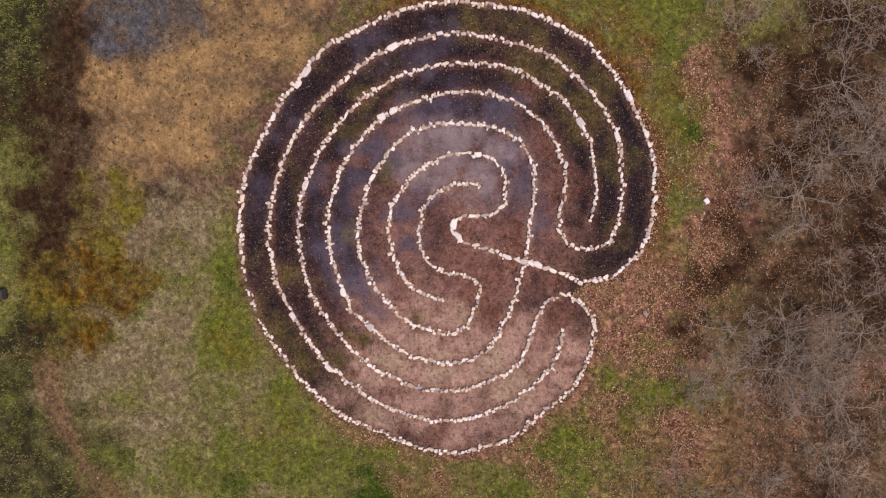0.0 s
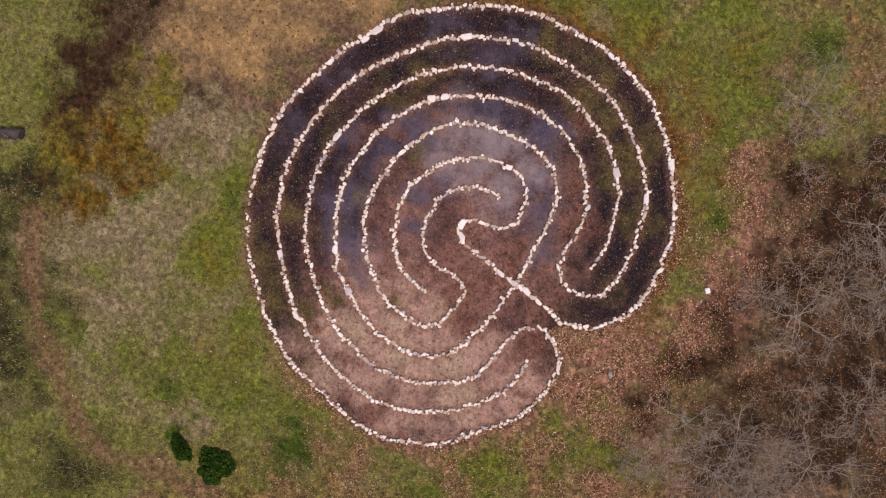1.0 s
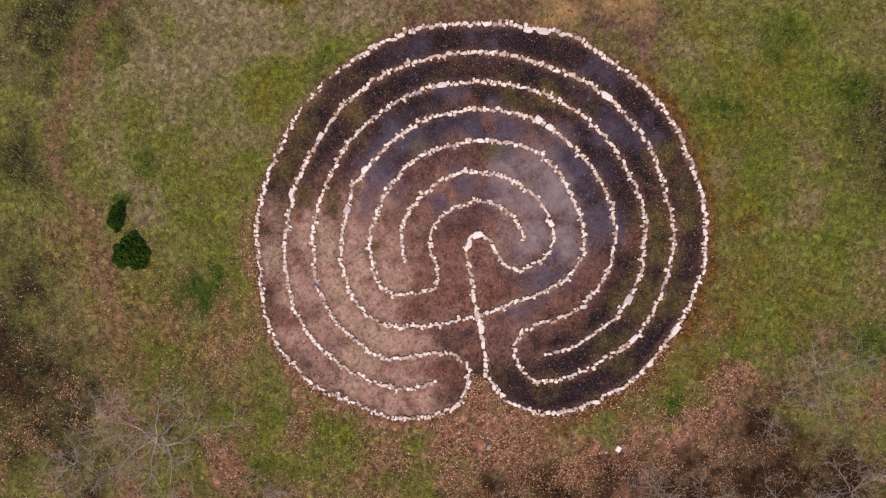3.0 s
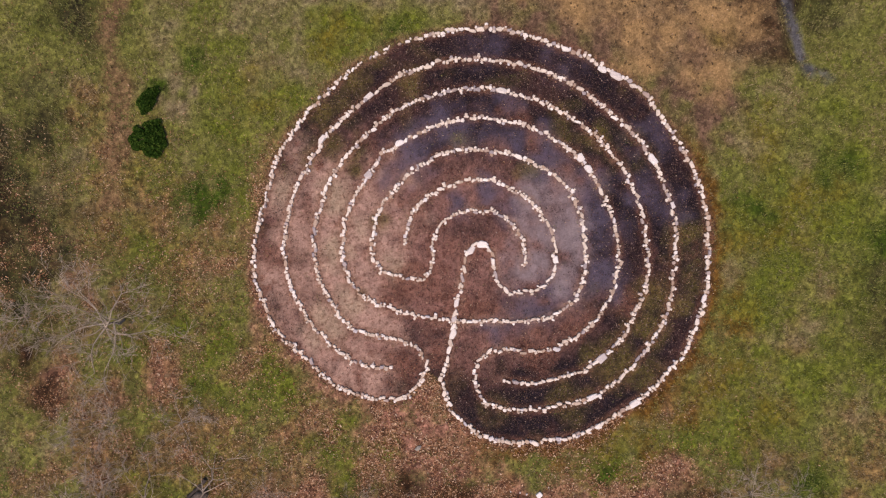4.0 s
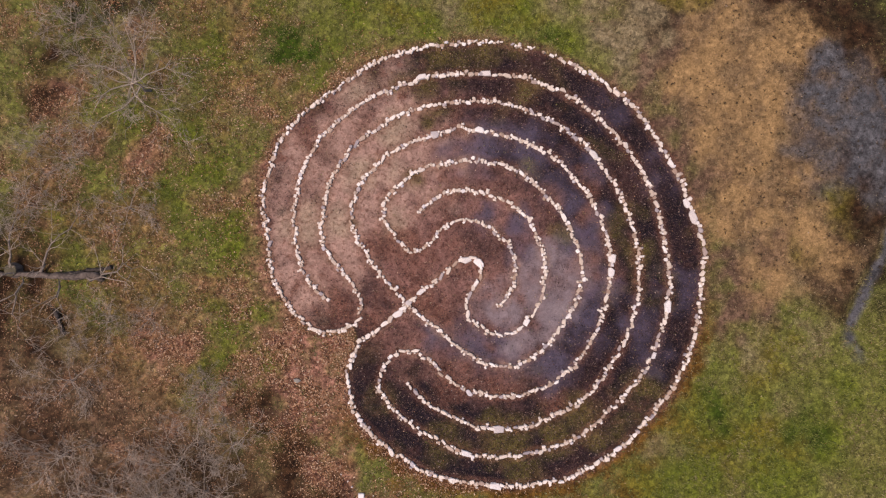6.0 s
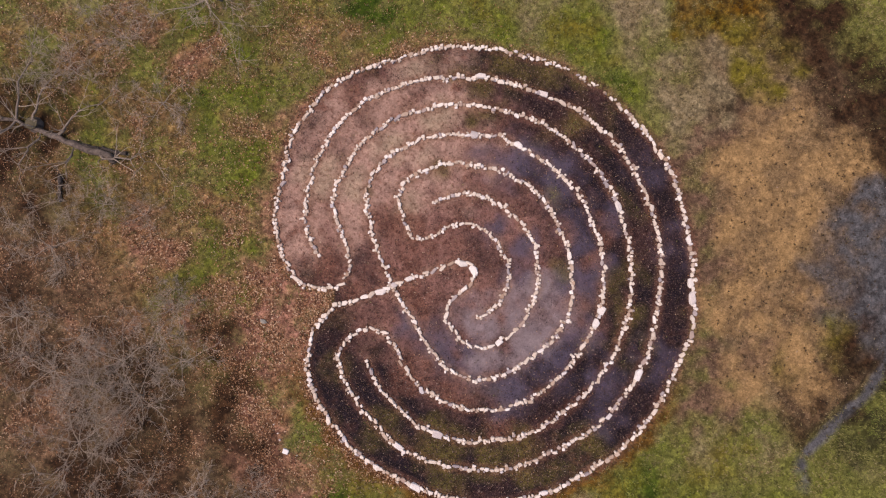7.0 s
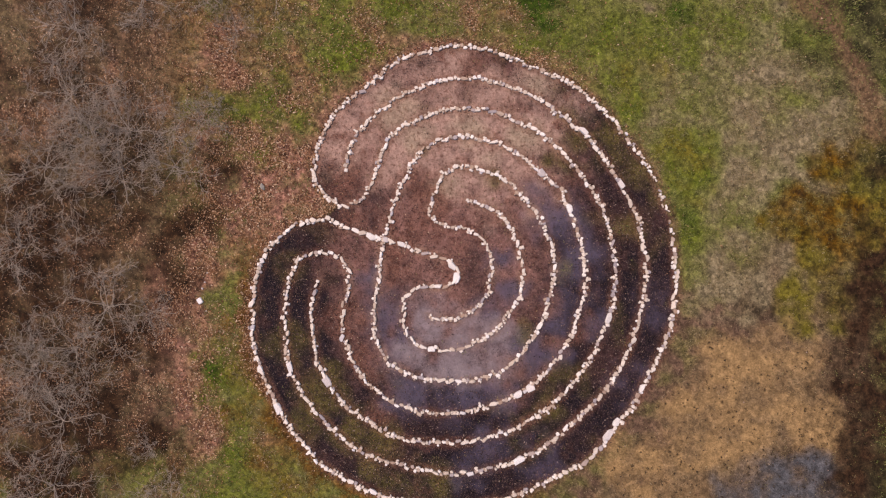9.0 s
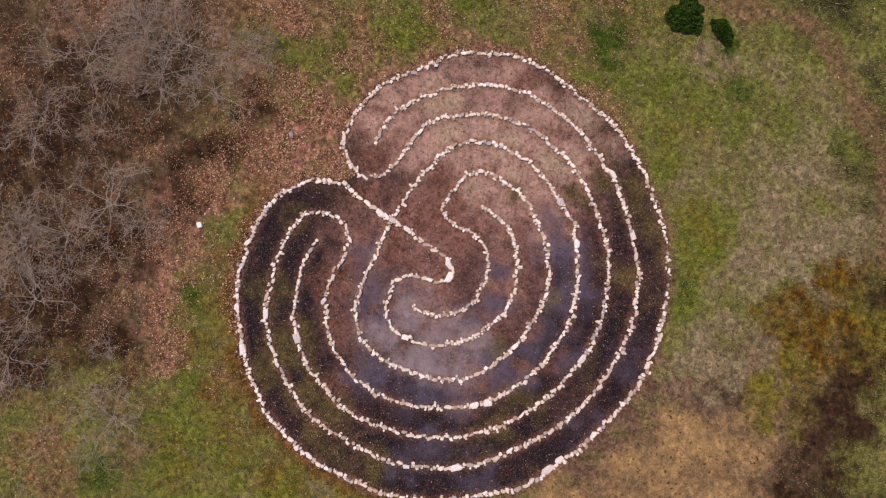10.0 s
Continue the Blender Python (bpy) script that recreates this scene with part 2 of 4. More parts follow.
STRAW_A = [(-9.9, -12.6, 1.8, 1.0), (-9.6, -10.1, 1.4, 1.0), (-7.3, -13.2, 1.1, 0.96), (-7.9, -10.3, 1.4, 1.0), (-10.0, -7.4, 1.0, 0.84), (-10.3, -6.6, 0.9, 0.72), (-8.1, -8.1, 1.1, 0.96), (-7.2, -5.9, 1.0, 0.72), (-5.5, -15.1, 1.1, 0.72), (-8.4, -9.8, 1.6, 1.0), (-8.7, -7.8, 1.3, 0.84), (-7.7, -11.9, 1.4, 0.96), (-1.3, -12.8, 1.1, 0.6), (-6.7, -7.5, 0.9, 0.72), (-12.3, 4.7, 1.1, 0.72), (-11.9, -2.9, 0.8, 0.84), (-10.4, 1.0, 1.1, 0.6), (-7.3, -5.5, 1.0, 0.84), (-9.9, -6.5, 1.1, 0.84), (-14.1, -5.7, 1.1, 0.96), (-12.0, -5.7, 1.1, 0.84), (-5.3, -6.1, 0.8, 0.6), (-11.3, 3.3, 1.3, 0.72), (-13.2, 3.1, 1.1, 0.72)]
STRAW_B = [(-9.5, 1.7, 1.1, 0.6), (-10.2, -0.0, 1.1, 0.6), (-12.7, 7.0, 0.9, 0.72)]
STRAW = STRAW_A + STRAW_B
# Dark leaf mould, plus lens vignette painted as ground colour towards the edges.
MOULD_AND_VIGNETTE_NORTH = [(6.2, 13.5, 1.1, 1.0), (3.3, 14.2, 1.0, 0.84), (1.3, 14.1, 0.9, 1.0), (5.6, 14.8, 1.0, 0.96), (5.9, 12.5, 0.8, 0.96), (0.3, 15.0, 0.9, 0.84), (7.6, 13.1, 0.9, 0.84), (1.8, 14.3, 1.1, 1.0), (0.4, 14.6, 1.0, 0.84), (4.0, 13.4, 1.0, 0.72), (10.1, 8.7, 0.5, 0.72), (8.6, 7.6, 0.5, 0.72), (1.5, 10.2, 0.5, 0.6), (6.8, 11.5, 0.6, 0.6), (11.0, 9.0, 0.9, 0.84), (11.4, 6.9, 0.9, 0.72), (11.2, 5.2, 0.8, 0.72), (9.8, 9.8, 0.7, 0.8), (10.9, 8.3, 0.6, 0.8), (10.1, 8.7, 0.4, 0.8)]
MOULD_AND_VIGNETTE_SOUTH = [(-2.2, -9.8, 0.6, 1), (-1.2, -11.2, 0.8, 0.8), (-0.6, -14.9, 1.4, 1.0), (-3.0, -14.9, 1.4, 1.0), (5.3, -11.1, 1.4, 0.8), (6.0, -13.6, 1.6, 0.9), (6.3, -15.4, 1.6, 1.0), (-3.6, -10.7, 0.7, 0.6), (-2.9, -12.1, 1.0, 0.7), (3.0, -11.8, 1.0, 0.7), (-1.9, -10.3, 0.7, 1.0), (-1.5, -15.8, 1.4, 1.0), (1.1, -17.5, 1.4, 1.0), (0.3, -10.5, 0.7, 0.8), (1.8, -11.1, 0.9, 0.8), (-2.0, -13.7, 1.0, 0.7), (-5.1, -10.8, 0.6, 0.7), (0.6, -15.8, 1.2, 0.7), (1.6, -12.6, 1.2, 0.8), (5.6, -12.6, 1.2, 0.7), (6.4, -14.4, 1.4, 1.0), (3.8, -14.5, 1.4, 0.8), (-0.4, -11.2, 0.8, 0.6)]
MOULD_AND_VIGNETTE_WEST = [(-15.8, -2.5, 0.7, 0.9), (-14.9, -8.6, 1.0, 1.0), (-14.0, -10.7, 1.4, 1.0), (-17.6, 5.2, 1.4, 0.9), (-16.4, 3.0, 0.8, 0.5), (-3.7, -8.5, 0.9, 0.8), (-2.4, -8.9, 0.8, 0.8), (-13.1, -8.7, 0.7, 0.8), (-16.7, -0.9, 0.8, 0.7), (-12.3, -10.0, 1.2, 0.7), (-15.2, -0.6, 0.7, 0.5), (-10.5, -8.7, 0.8, 0.5), (-14.3, -9.7, 2.2, 1), (-17.3, 4.6, 1.4, 0.8)]
BROWN = [(1.9, 10.0, 1.1, 0.9), (2.1, 8.4, 1.1, 0.9), (3.2, 7.5, 0.9, 1.0), (4.4, 6.4, 0.9, 1.0), (5.8, 5.4, 0.8, 0.8), (7.2, 4.5, 1.1, 0.7), (7.7, 6.9, 1.4, 0.8), (1.5, 10.2, 1.2, 1.0), (2.6, 9.4, 1.1, 1.0), (2.8, 7.6, 1.1, 0.8), (4.5, 7.3, 1.1, 0.9), (6.1, 6.5, 1.1, 1.0), (8.8, 5.4, 1.4, 1.0), (8.7, 3.4, 0.9, 0.7), (8.0, 4.3, 0.9, 0.8), (4.3, 7.0, 0.9, 1.0), (3.4, 8.7, 1.4, 0.9), (5.6, 6.5, 0.8, 0.8), (8.5, 2.5, 0.9, 0.7), (9.7, 3.3, 0.9, 0.8), (7.8, 5.0, 0.8, 0.5), (8.6, 2.9, 0.8, 1), (7.9, 3.8, 0.6, 1)]
# Turf at the corners, darkened in its colour to imitate the lens vignette.
VIGNETTED_TURF = [(7.7, 15.1, 2.3, 1.0), (5.4, 15.4, 1.6, 0.88), (-7.4, 15.8, 2.3, 1.0), (-8.0, 14.0, 1.8, 0.75), (-4.1, 15.9, 1.6, 0.88), (-9.7, 14.0, 1.6, 0.88), (-12.6, 10.6, 1.3, 0.75), (-17.0, 4.8, 2.3, 1.0), (-16.3, 2.6, 2.1, 0.88), (-14.9, 6.7, 1.6, 0.75), (12.5, 9.3, 1.6, 1.0), (13.0, 6.6, 1.2, 0.88), (14.8, -5.0, 1.8, 0.88)]
MULCH = [(-4.2, 1.1, 1.4, 1.0), (-4.9, -0.6, 1.7, 1.0), (-5.8, -2.2, 1.4, 1.0), (-6.8, -3.6, 1.2, 1.0), (-5.1, -4.1, 1.0, 1.0), (-3.3, 2.1, 1.2, 1.0), (-5.0, 2.6, 1.2, 1.0), (-6.0, 1.2, 1.2, 1.0), (-6.9, -0.4, 1.4, 0.9), (-3.4, 0.2, 1.0, 1.0), (-4.2, -2.1, 1.0, 1.0), (-2.4, 1.4, 0.9, 0.8), (-6.7, 2.9, 0.9, 0.8), (-7.3, -1.9, 1.0, 0.9), (-5.7, 4.1, 0.7, 0.6)]
LOAM = [(-4.0, 0.8, 2.9, 1.0), (-1.2, -1.2, 2.2, 1.0), (-4.6, -2.2, 2.2, 1.0), (1.0, -0.6, 1.8, 0.9), (-0.6, 1.6, 1.6, 0.9), (1.2, 1.2, 1.4, 0.8), (-5.2, 2.6, 1.3, 0.6), (-0.6, -3.4, 1.3, 0.8), (2.4, -2.6, 1.4, 0.6), (3.0, 1.6, 1.3, 0.6)]
GREY_MULCH = [(-4.7, 2.6, 0.6, 0.9), (-5.9, -2.0, 0.7, 0.8), (-5.1, 0.5, 0.6, 0.8), (-6.8, 3.1, 0.6, 0.7), (-3.1, -0.3, 0.5, 0.7), (-4.2, 1.3, 0.5, 0.5), (-4.9, -1.4, 0.6, 0.7)]
CLAY = [(3.1, -0.2, 0.8, 1.0), (2.6, -1.9, 0.5, 0.8), (1.7, -0.3, 0.7, 0.8), (3.1, 0.8, 0.6, 0.8), (2.6, 1.3, 0.6, 0.6), (0.9, -1.2, 0.6, 0.6), (3.5, -1.0, 0.5, 0.8), (1.6, -1.2, 0.7, 1), (2.5, -0.1, 0.7, 1), (1.8, 1.2, 0.6, 1), (3.0, 1.2, 0.5, 0.8)]
WET = [(4.2, -0.5, 0.9, 1.0), (4.1, 1.1, 0.7, 1.0), (4.2, -2.1, 0.7, 1.0), (2.7, -2.5, 0.8, 1.0), (1.3, -2.9, 0.8, 1.0), (-1.6, 3.6, 0.9, 1.0), (-0.3, 4.0, 0.9, 1.0), (2.7, 2.3, 0.8, 1.0), (1.4, 3.7, 1.0, 0.7), (6.0, 0.5, 0.8, 0.6), (6.6, 2.6, 0.8, 0.5), (-2.2, 2.5, 0.7, 0.6), (4.2, 6.0, 0.8, 0.5), (1.5, 0.9, 0.7, 0.7), (6.9, 0.0, 0.7, 0.5), (0.2, -3.2, 0.7, 0.5), (1.3, 6.9, 0.7, 0.6), (0.6, 1.7, 0.5, 0.9), (-0.1, 3.7, 0.5, 1), (2.9, 3.2, 0.6, 1), (2.0, 4.7, 0.5, 0.9), (-0.4, 1.3, 0.5, 0.6)]
UMBER = [(-3.5, -4.0, 0.7, 1.0), (-2.4, -0.8, 0.7, 1.0), (-1.0, -2.4, 0.7, 1.0), (-2.3, -3.8, 0.6, 0.7), (-3.2, -1.3, 0.6, 0.8), (0.1, -2.4, 0.6, 0.8), (1.1, 3.0, 0.5, 0.8), (2.1, 4.2, 0.5, 0.8), (-2.6, 2.4, 0.5, 0.7), (1.3, -4.0, 0.7, 0.9), (-2.0, 1.1, 0.7, 0.8), (4.8, -3.2, 0.5, 0.8), (-7.2, 0.8, 0.5, 0.5), (-0.5, -0.3, 0.6, 0.6), (2.9, -3.5, 0.6, 0.8), (2.7, 3.3, 0.5, 0.6), (-1.6, -0.9, 0.5, 0.6), (-1.7, -2.2, 0.7, 0.7), (-1.9, -1.1, 0.6, 0.6), (0.0, -2.1, 0.6, 0.6)]
MOSS = [(5.8, -3.0, 0.7, 1.0), (5.4, -4.1, 0.7, 1.0), (4.0, -5.1, 0.8, 1.0), (6.7, -3.6, 0.5, 0.9), (1.9, 2.2, 0.4, 0.9), (-3.8, 3.6, 0.4, 0.8), (-1.6, 6.0, 0.5, 0.7), (-5.0, 4.4, 0.7, 0.7), (0.0, 3.5, 0.4, 0.6), (4.9, 3.1, 0.5, 0.7), (7.3, -1.1, 0.7, 0.7), (7.4, -2.7, 0.5, 0.5), (-0.5, -6.1, 0.5, 0.6), (2.1, -6.1, 0.7, 0.5), (3.9, 4.3, 0.5, 0.6), (-4.0, 5.8, 0.5, 0.7), (-4.4, -1.1, 0.2, 0.9), (-3.2, 1.3, 0.3, 0.8), (3.7, 3.5, 0.4, 0.6), (-2.6, 7.0, 0.5, 0.8), (4.9, -5.8, 0.6, 0.5), (-3.3, 6.4, 0.6, 1.0), (-4.7, 5.4, 0.5, 0.8)]
DITCH = [(9.3, 12.4), (10.8, 10.8), (11.6, 9.3), (12.3, 7.6), (12.4, 6.0), (12.5, 4.4)]
GREEN = GREEN_NW + GREEN_SW + GREEN_SE
PALE = PALE_NORTH + PALE_SOUTH
LITTER = LITTER_EAST + LITTER_WEST
# Extra dark blobs, mostly lens vignette painted over the mould at the corners.
MOULD_AND_VIGNETTE_WOOD = [(4.6, -13.6, 2.2, 1), (1.8, -12.3, 1.4, 1), (5.6, -14.2, 2.2, 0.9), (-1.6, -14.8, 1.8, 1), (-0.4, -16.3, 2.2, 1), (-0.7, -10.3, 1.0, 0.8), (4.8, 14.8, 1.2, 0.8), (5.1, -11.7, 1.2, 0.7)]
MOULD_AND_VIGNETTE = MOULD_AND_VIGNETTE_WOOD + MOULD_AND_VIGNETTE_NORTH + MOULD_AND_VIGNETTE_SOUTH + MOULD_AND_VIGNETTE_WEST
TRACK = [(-4.4, 14.8), (-5.8, 14.4), (-7.4, 13.7), (-8.8, 12.8), (-10.3, 11.4), (-11.4, 10.1), (-11.7, 8.8), (-11.6, 7.1), (-12.1, 5.3), (-12.7, 3.7)]


SIZE, CELL, MID = 19.8, 0.09, (-1.2, -0.2)


# ---- small tools ----
def spline(points, step=0.04):
    """Places along a smooth line through the points, step metres apart."""
    p = np.array(points)
    p = np.vstack([2 * p[0] - p[1], p, 2 * p[-1] - p[-2]])
    u = np.linspace(0, 1, 24, endpoint=False)[:, None]
    out = []
    for a, b, c, d in zip(p, p[1:], p[2:], p[3:]):
        out.append(0.5 * (2 * b + (c - a) * u + (2 * a - 5 * b + 4 * c - d) * u**2 + (3 * b - a - 3 * c + d) * u**3))
    q = np.vstack([*out, p[-2:-1]])
    s = np.r_[0, np.cumsum(np.hypot(*np.diff(q, axis=0).T))]
    at = np.arange(0, s[-1], step)
    return np.c_[np.interp(at, s, q[:, 0]), np.interp(at, s, q[:, 1])]


def value_noise(x, y, size, seed):
    """Smooth noise from 0 to 1 with lumps of that size."""
    table = np.random.default_rng(seed).random((256, 256))
    x, y = x / size, y / size
    i, j = np.floor(x).astype(int), np.floor(y).astype(int)
    u, v = x - i, y - j
    u, v = u * u * (3 - 2 * u), v * v * (3 - 2 * v)
    g = lambda a, b: table[(i + a) % 256, (j + b) % 256]
    return (g(0, 0) * (1 - u) + g(1, 0) * u) * (1 - v) + (g(0, 1) * (1 - u) + g(1, 1) * u) * v


def fractal(x, y, size, seed, octaves=4):
    total = sum(value_noise(x, y, size / 2**k, seed + k) / 2**k for k in range(octaves))
    return total / sum(1 / 2**k for k in range(octaves))


def patches(x, y, wx, wy, blobs, seed):
    """How much of a kind of ground lies at each place, from 0 to 1, with ragged borders."""
    out = np.zeros_like(x)
    for bx, by, r, s in blobs:
        d = np.hypot(wx - bx, wy - by) / r
        out = np.maximum(out, s * np.clip(1.40 - 0.90 * d, 0, 1))
    grit = fractal(x, y, 0.5, seed + 80, 2) - 0.5
    return np.clip(out + grit * 1.3 * np.clip(4 * out * (1.25 - out), 0, 1), 0, 1)


def near_line(x, y, line, reach):
    """The distance to a line of places, no further than reach."""
    cells = {}
    for k, (a, b) in enumerate(line):
        cells.setdefault((int(a // reach), int(b // reach)), []).append(k)
    keys = np.stack([np.floor(x / reach).astype(int), np.floor(y / reach).astype(int)], 1)
    order = np.lexsort(keys.T)
    keys = keys[order]
    cuts = np.flatnonzero(np.any(np.diff(keys, axis=0), axis=1)) + 1
    out = np.full(len(x), reach)
    for group in np.split(order, cuts):
        a, b = int(np.floor(x[group[0]] / reach)), int(np.floor(y[group[0]] / reach))
        near = [k for i in (-1, 0, 1) for j in (-1, 0, 1) for k in cells.get((a + i, b + j), ())]
        if near:
            q = line[near]
            d = np.hypot(x[group][:, None] - q[:, 0], y[group][:, None] - q[:, 1]).min(1)
            out[group] = np.minimum(d, reach)
    return out


def inside(x, y, loop):
    out = np.zeros(len(x), bool)
    for (ax, ay), (bx, by) in zip(loop, np.roll(loop, -1, axis=0)):
        cross = (ay > y) != (by > y)
        out ^= cross & (x < (bx - ax) * (y - ay) / (by - ay + 1e-12) + ax)
    return out


def mesh_of(name, verts, faces, sides, smooth=False):
    """A mesh from numpy arrays whose faces all have that many sides."""
    me = bpy.data.meshes.new(name)
    me.vertices.add(len(verts))
    me.vertices.foreach_set("co", np.ascontiguousarray(verts, np.float32).ravel())
    me.loops.add(faces.size)
    me.loops.foreach_set("vertex_index", np.ascontiguousarray(faces, np.int32).ravel())
    me.polygons.add(len(faces))
    me.polygons.foreach_set("loop_start", np.arange(0, faces.size, sides, dtype=np.int32))
    me.polygons.foreach_set("use_smooth", np.full(len(faces), smooth))
    me.update(calc_edges=True)
    return me


def attribute(me, name, values):
    me.attributes.new(name, "FLOAT", "POINT").data.foreach_set("value", np.ascontiguousarray(values, np.float32))


def part(name, bm, material, parent, label=""):
    """Links a bmesh as one mesh object under a thing or a part."""
    me = bpy.data.meshes.new(name)
    bm.to_mesh(me)
    bm.free()
    me.materials.append(material)
    ob = new(name, me)
    ob.parent = parent
    return tagged(ob, label)


# ---- materials ----
class Nodes:
    """A short way to write node materials."""

    def __init__(self, name, roughness=0.9):
        self.mat = bpy.data.materials.new(name)
        self.mat.use_nodes = True
        self.tree = self.mat.node_tree
        self.shader = self.tree.nodes["Principled BSDF"]
        self.shader.inputs["Roughness"].default_value = roughness
        self.place = self.add("ShaderNodeTexCoord").outputs["Object"]

    def add(self, kind, **inputs):
        node = self.tree.nodes.new(kind)
        for key, value in inputs.items():
            self.set(node.inputs[key.replace("_", " ")], value)
        return node

    def set(self, socket, value):
        if isinstance(value, bpy.types.NodeSocket):
            self.tree.links.new(value, socket)
        else:
            socket.default_value = value

    def noise(self, scale, detail=4.0, rough=0.6):
        return self.add("ShaderNodeTexNoise", Vector=self.place, Scale=scale, Detail=detail, Roughness=rough).outputs["Fac"]

    def grains(self, scale):
        return self.add("ShaderNodeTexVoronoi", Vector=self.place, Scale=scale)

    def math(self, kind, a, b=0.0, clamp=False):
        node = self.tree.nodes.new("ShaderNodeMath")
        node.operation, node.use_clamp = kind, clamp
        self.set(node.inputs[0], a)
        self.set(node.inputs[1], b)
        return node.outputs[0]

    def ramp(self, fac, *stops):
        node = self.add("ShaderNodeValToRGB", Fac=fac)
        el = node.color_ramp.elements
        while len(el) < len(stops):
            el.new(0.5)
        for e, (at, colour) in zip(el, stops):
            e.position, e.color = at, (*colour, 1) if isinstance(colour, tuple) else (colour, colour, colour, 1)
        return node.outputs["Color"]

    def mix(self, fac, a, b, kind="MIX"):
        node = self.tree.nodes.new("ShaderNodeMix")
        node.data_type, node.blend_type = "RGBA", kind
        for socket, value in ((node.inputs[0], fac), (node.inputs[6], a), (node.inputs[7], b)):
            self.set(socket, (*value, 1) if isinstance(value, tuple) else value)
        return node.outputs[2]

    def mask(self, name):
        node = self.tree.nodes.new("ShaderNodeAttribute")
        node.attribute_name = name
        return node.outputs["Fac"]

    def bump(self, height, strength, distance=0.01):
        node = self.add("ShaderNodeBump", Height=height, Strength=strength, Distance=distance)
        self.set(self.shader.inputs["Normal"], node.outputs[0])

    def done(self, colour):
        self.set(self.shader.inputs["Base Color"], (*colour, 1) if isinstance(colour, tuple) else colour)
        return self.mat


def ground_material():
    n = Nodes("ground_earth_and_turf", 0.95)
    fine, mid, speck = n.noise(38.0, 3.0, 0.7), n.noise(5.0, 4.0, 0.65), n.grains(22.0)
    grain = n.math("ADD", n.math("MULTIPLY", fine, 0.6), n.math("MULTIPLY", mid, 0.4))
    two = lambda a, b, lo=0.36, hi=0.64: n.ramp(grain, (lo, a), (hi, b))
    colour = two((0.064, 0.072, 0.014), (0.298, 0.312, 0.078))
    layers = (
        ("straw", two((0.110, 0.060, 0.020), (0.40, 0.250, 0.108))),
        ("brown", two((0.072, 0.041, 0.025), (0.275, 0.170, 0.110))),
        ("pale", two((0.108, 0.088, 0.042), (0.44, 0.358, 0.210))),
        ("ochre", two((0.045, 0.020, 0.002), (0.25, 0.125, 0.010))),
        ("litter", two((0.135, 0.056, 0.039), (0.58, 0.302, 0.208))),
        ("green", two((0.042, 0.064, 0.005), (0.235, 0.280, 0.036))),
        ("yellow", two((0.085, 0.074, 0.008), (0.27, 0.228, 0.034))),
        ("lush", two((0.012, 0.034, 0.002), (0.085, 0.140, 0.014))),
        ("russet", two((0.060, 0.026, 0.004), (0.26, 0.135, 0.026))),
        # Turf colour with the lens vignette's darkening painted in.
        ("vignetted_turf", two((0.012, 0.012, 0.005), (0.070, 0.064, 0.026))),
        # Leaf mould; its dark colour also carries the painted vignette.
        ("mould_and_vignette", two((0.010, 0.006, 0.003), (0.095, 0.046, 0.021))),
        ("sand", two((0.19, 0.115, 0.048), (0.52, 0.335, 0.150), 0.30, 0.68)),
        ("gravel", two((0.040, 0.041, 0.044), (0.165, 0.167, 0.174))),
        ("track", two((0.12, 0.066, 0.034), (0.34, 0.205, 0.115))),
        ("soil", two((0.0035, 0.0027, 0.0038), (0.030, 0.020, 0.029))),
        ("loam", two((0.092, 0.044, 0.036), (0.365, 0.195, 0.160), 0.30, 0.70)),
        ("mulch", two((0.205, 0.122, 0.095), (0.61, 0.402, 0.318), 0.30, 0.70)),
        ("grey_mulch", two((0.215, 0.152, 0.102), (0.56, 0.420, 0.305), 0.30, 0.70)),
        # Wet soil with the violet-blue sky sheen put into its base colour.
        ("damp_sheen", two((0.022, 0.016, 0.030), (0.102, 0.076, 0.132), 0.30, 0.70)),
        ("clay", two((0.150, 0.115, 0.122), (0.315, 0.252, 0.260), 0.28, 0.72)),
        ("moss", two((0.028, 0.022, 0.008), (0.175, 0.142, 0.042))),
        ("rust", two((0.065, 0.026, 0.020), (0.30, 0.140, 0.098))),
        ("dust", two((0.17, 0.095, 0.065), (0.52, 0.34, 0.25))),
    )
    wobble = n.math("MULTIPLY", n.math("SUBTRACT", n.noise(14.0, 3.0, 0.7), 0.5), 0.9)
    for name, paint in layers:
        m = n.mask(name)
        soft = n.math("MULTIPLY", n.math("MULTIPLY", m, n.math("SUBTRACT", 1.0, m)), 4.0)
        colour = n.mix(n.math("ADD", m, n.math("MULTIPLY", wobble, soft), clamp=True), colour, paint)
    colour = n.mix(n.math("SUBTRACT", 0.62, n.math("MULTIPLY", n.mask("soil"), 0.34)), colour, n.ramp(speck.outputs["Color"], (0.0, 0.30), (0.7, 0.9), (1.0, 1.2)), "MULTIPLY")
    tufts = n.grains(8.0)
    calm = n.math("SUBTRACT", 1.0, n.math("MULTIPLY", n.math("MAXIMUM", n.mask("soil"), n.math("MAXIMUM", n.mask("sand"), n.mask("gravel"))), 0.72))
    colour = n.mix(n.math("MULTIPLY", 0.8, calm), colour, n.ramp(tufts.outputs["Color"], (0.0, 0.30), (1.0, 1.30)), "MULTIPLY")
    clumps = n.ramp(n.noise(3.2, 4.0, 0.68), (0.36, 0.40), (0.52, 0.96), (0.66, 1.42))
    leafy = n.math("MAXIMUM", n.math("MAXIMUM", n.mask("litter"), n.mask("straw")), n.math("MAXIMUM", n.mask("mould_and_vignette"), n.mask("ochre")))
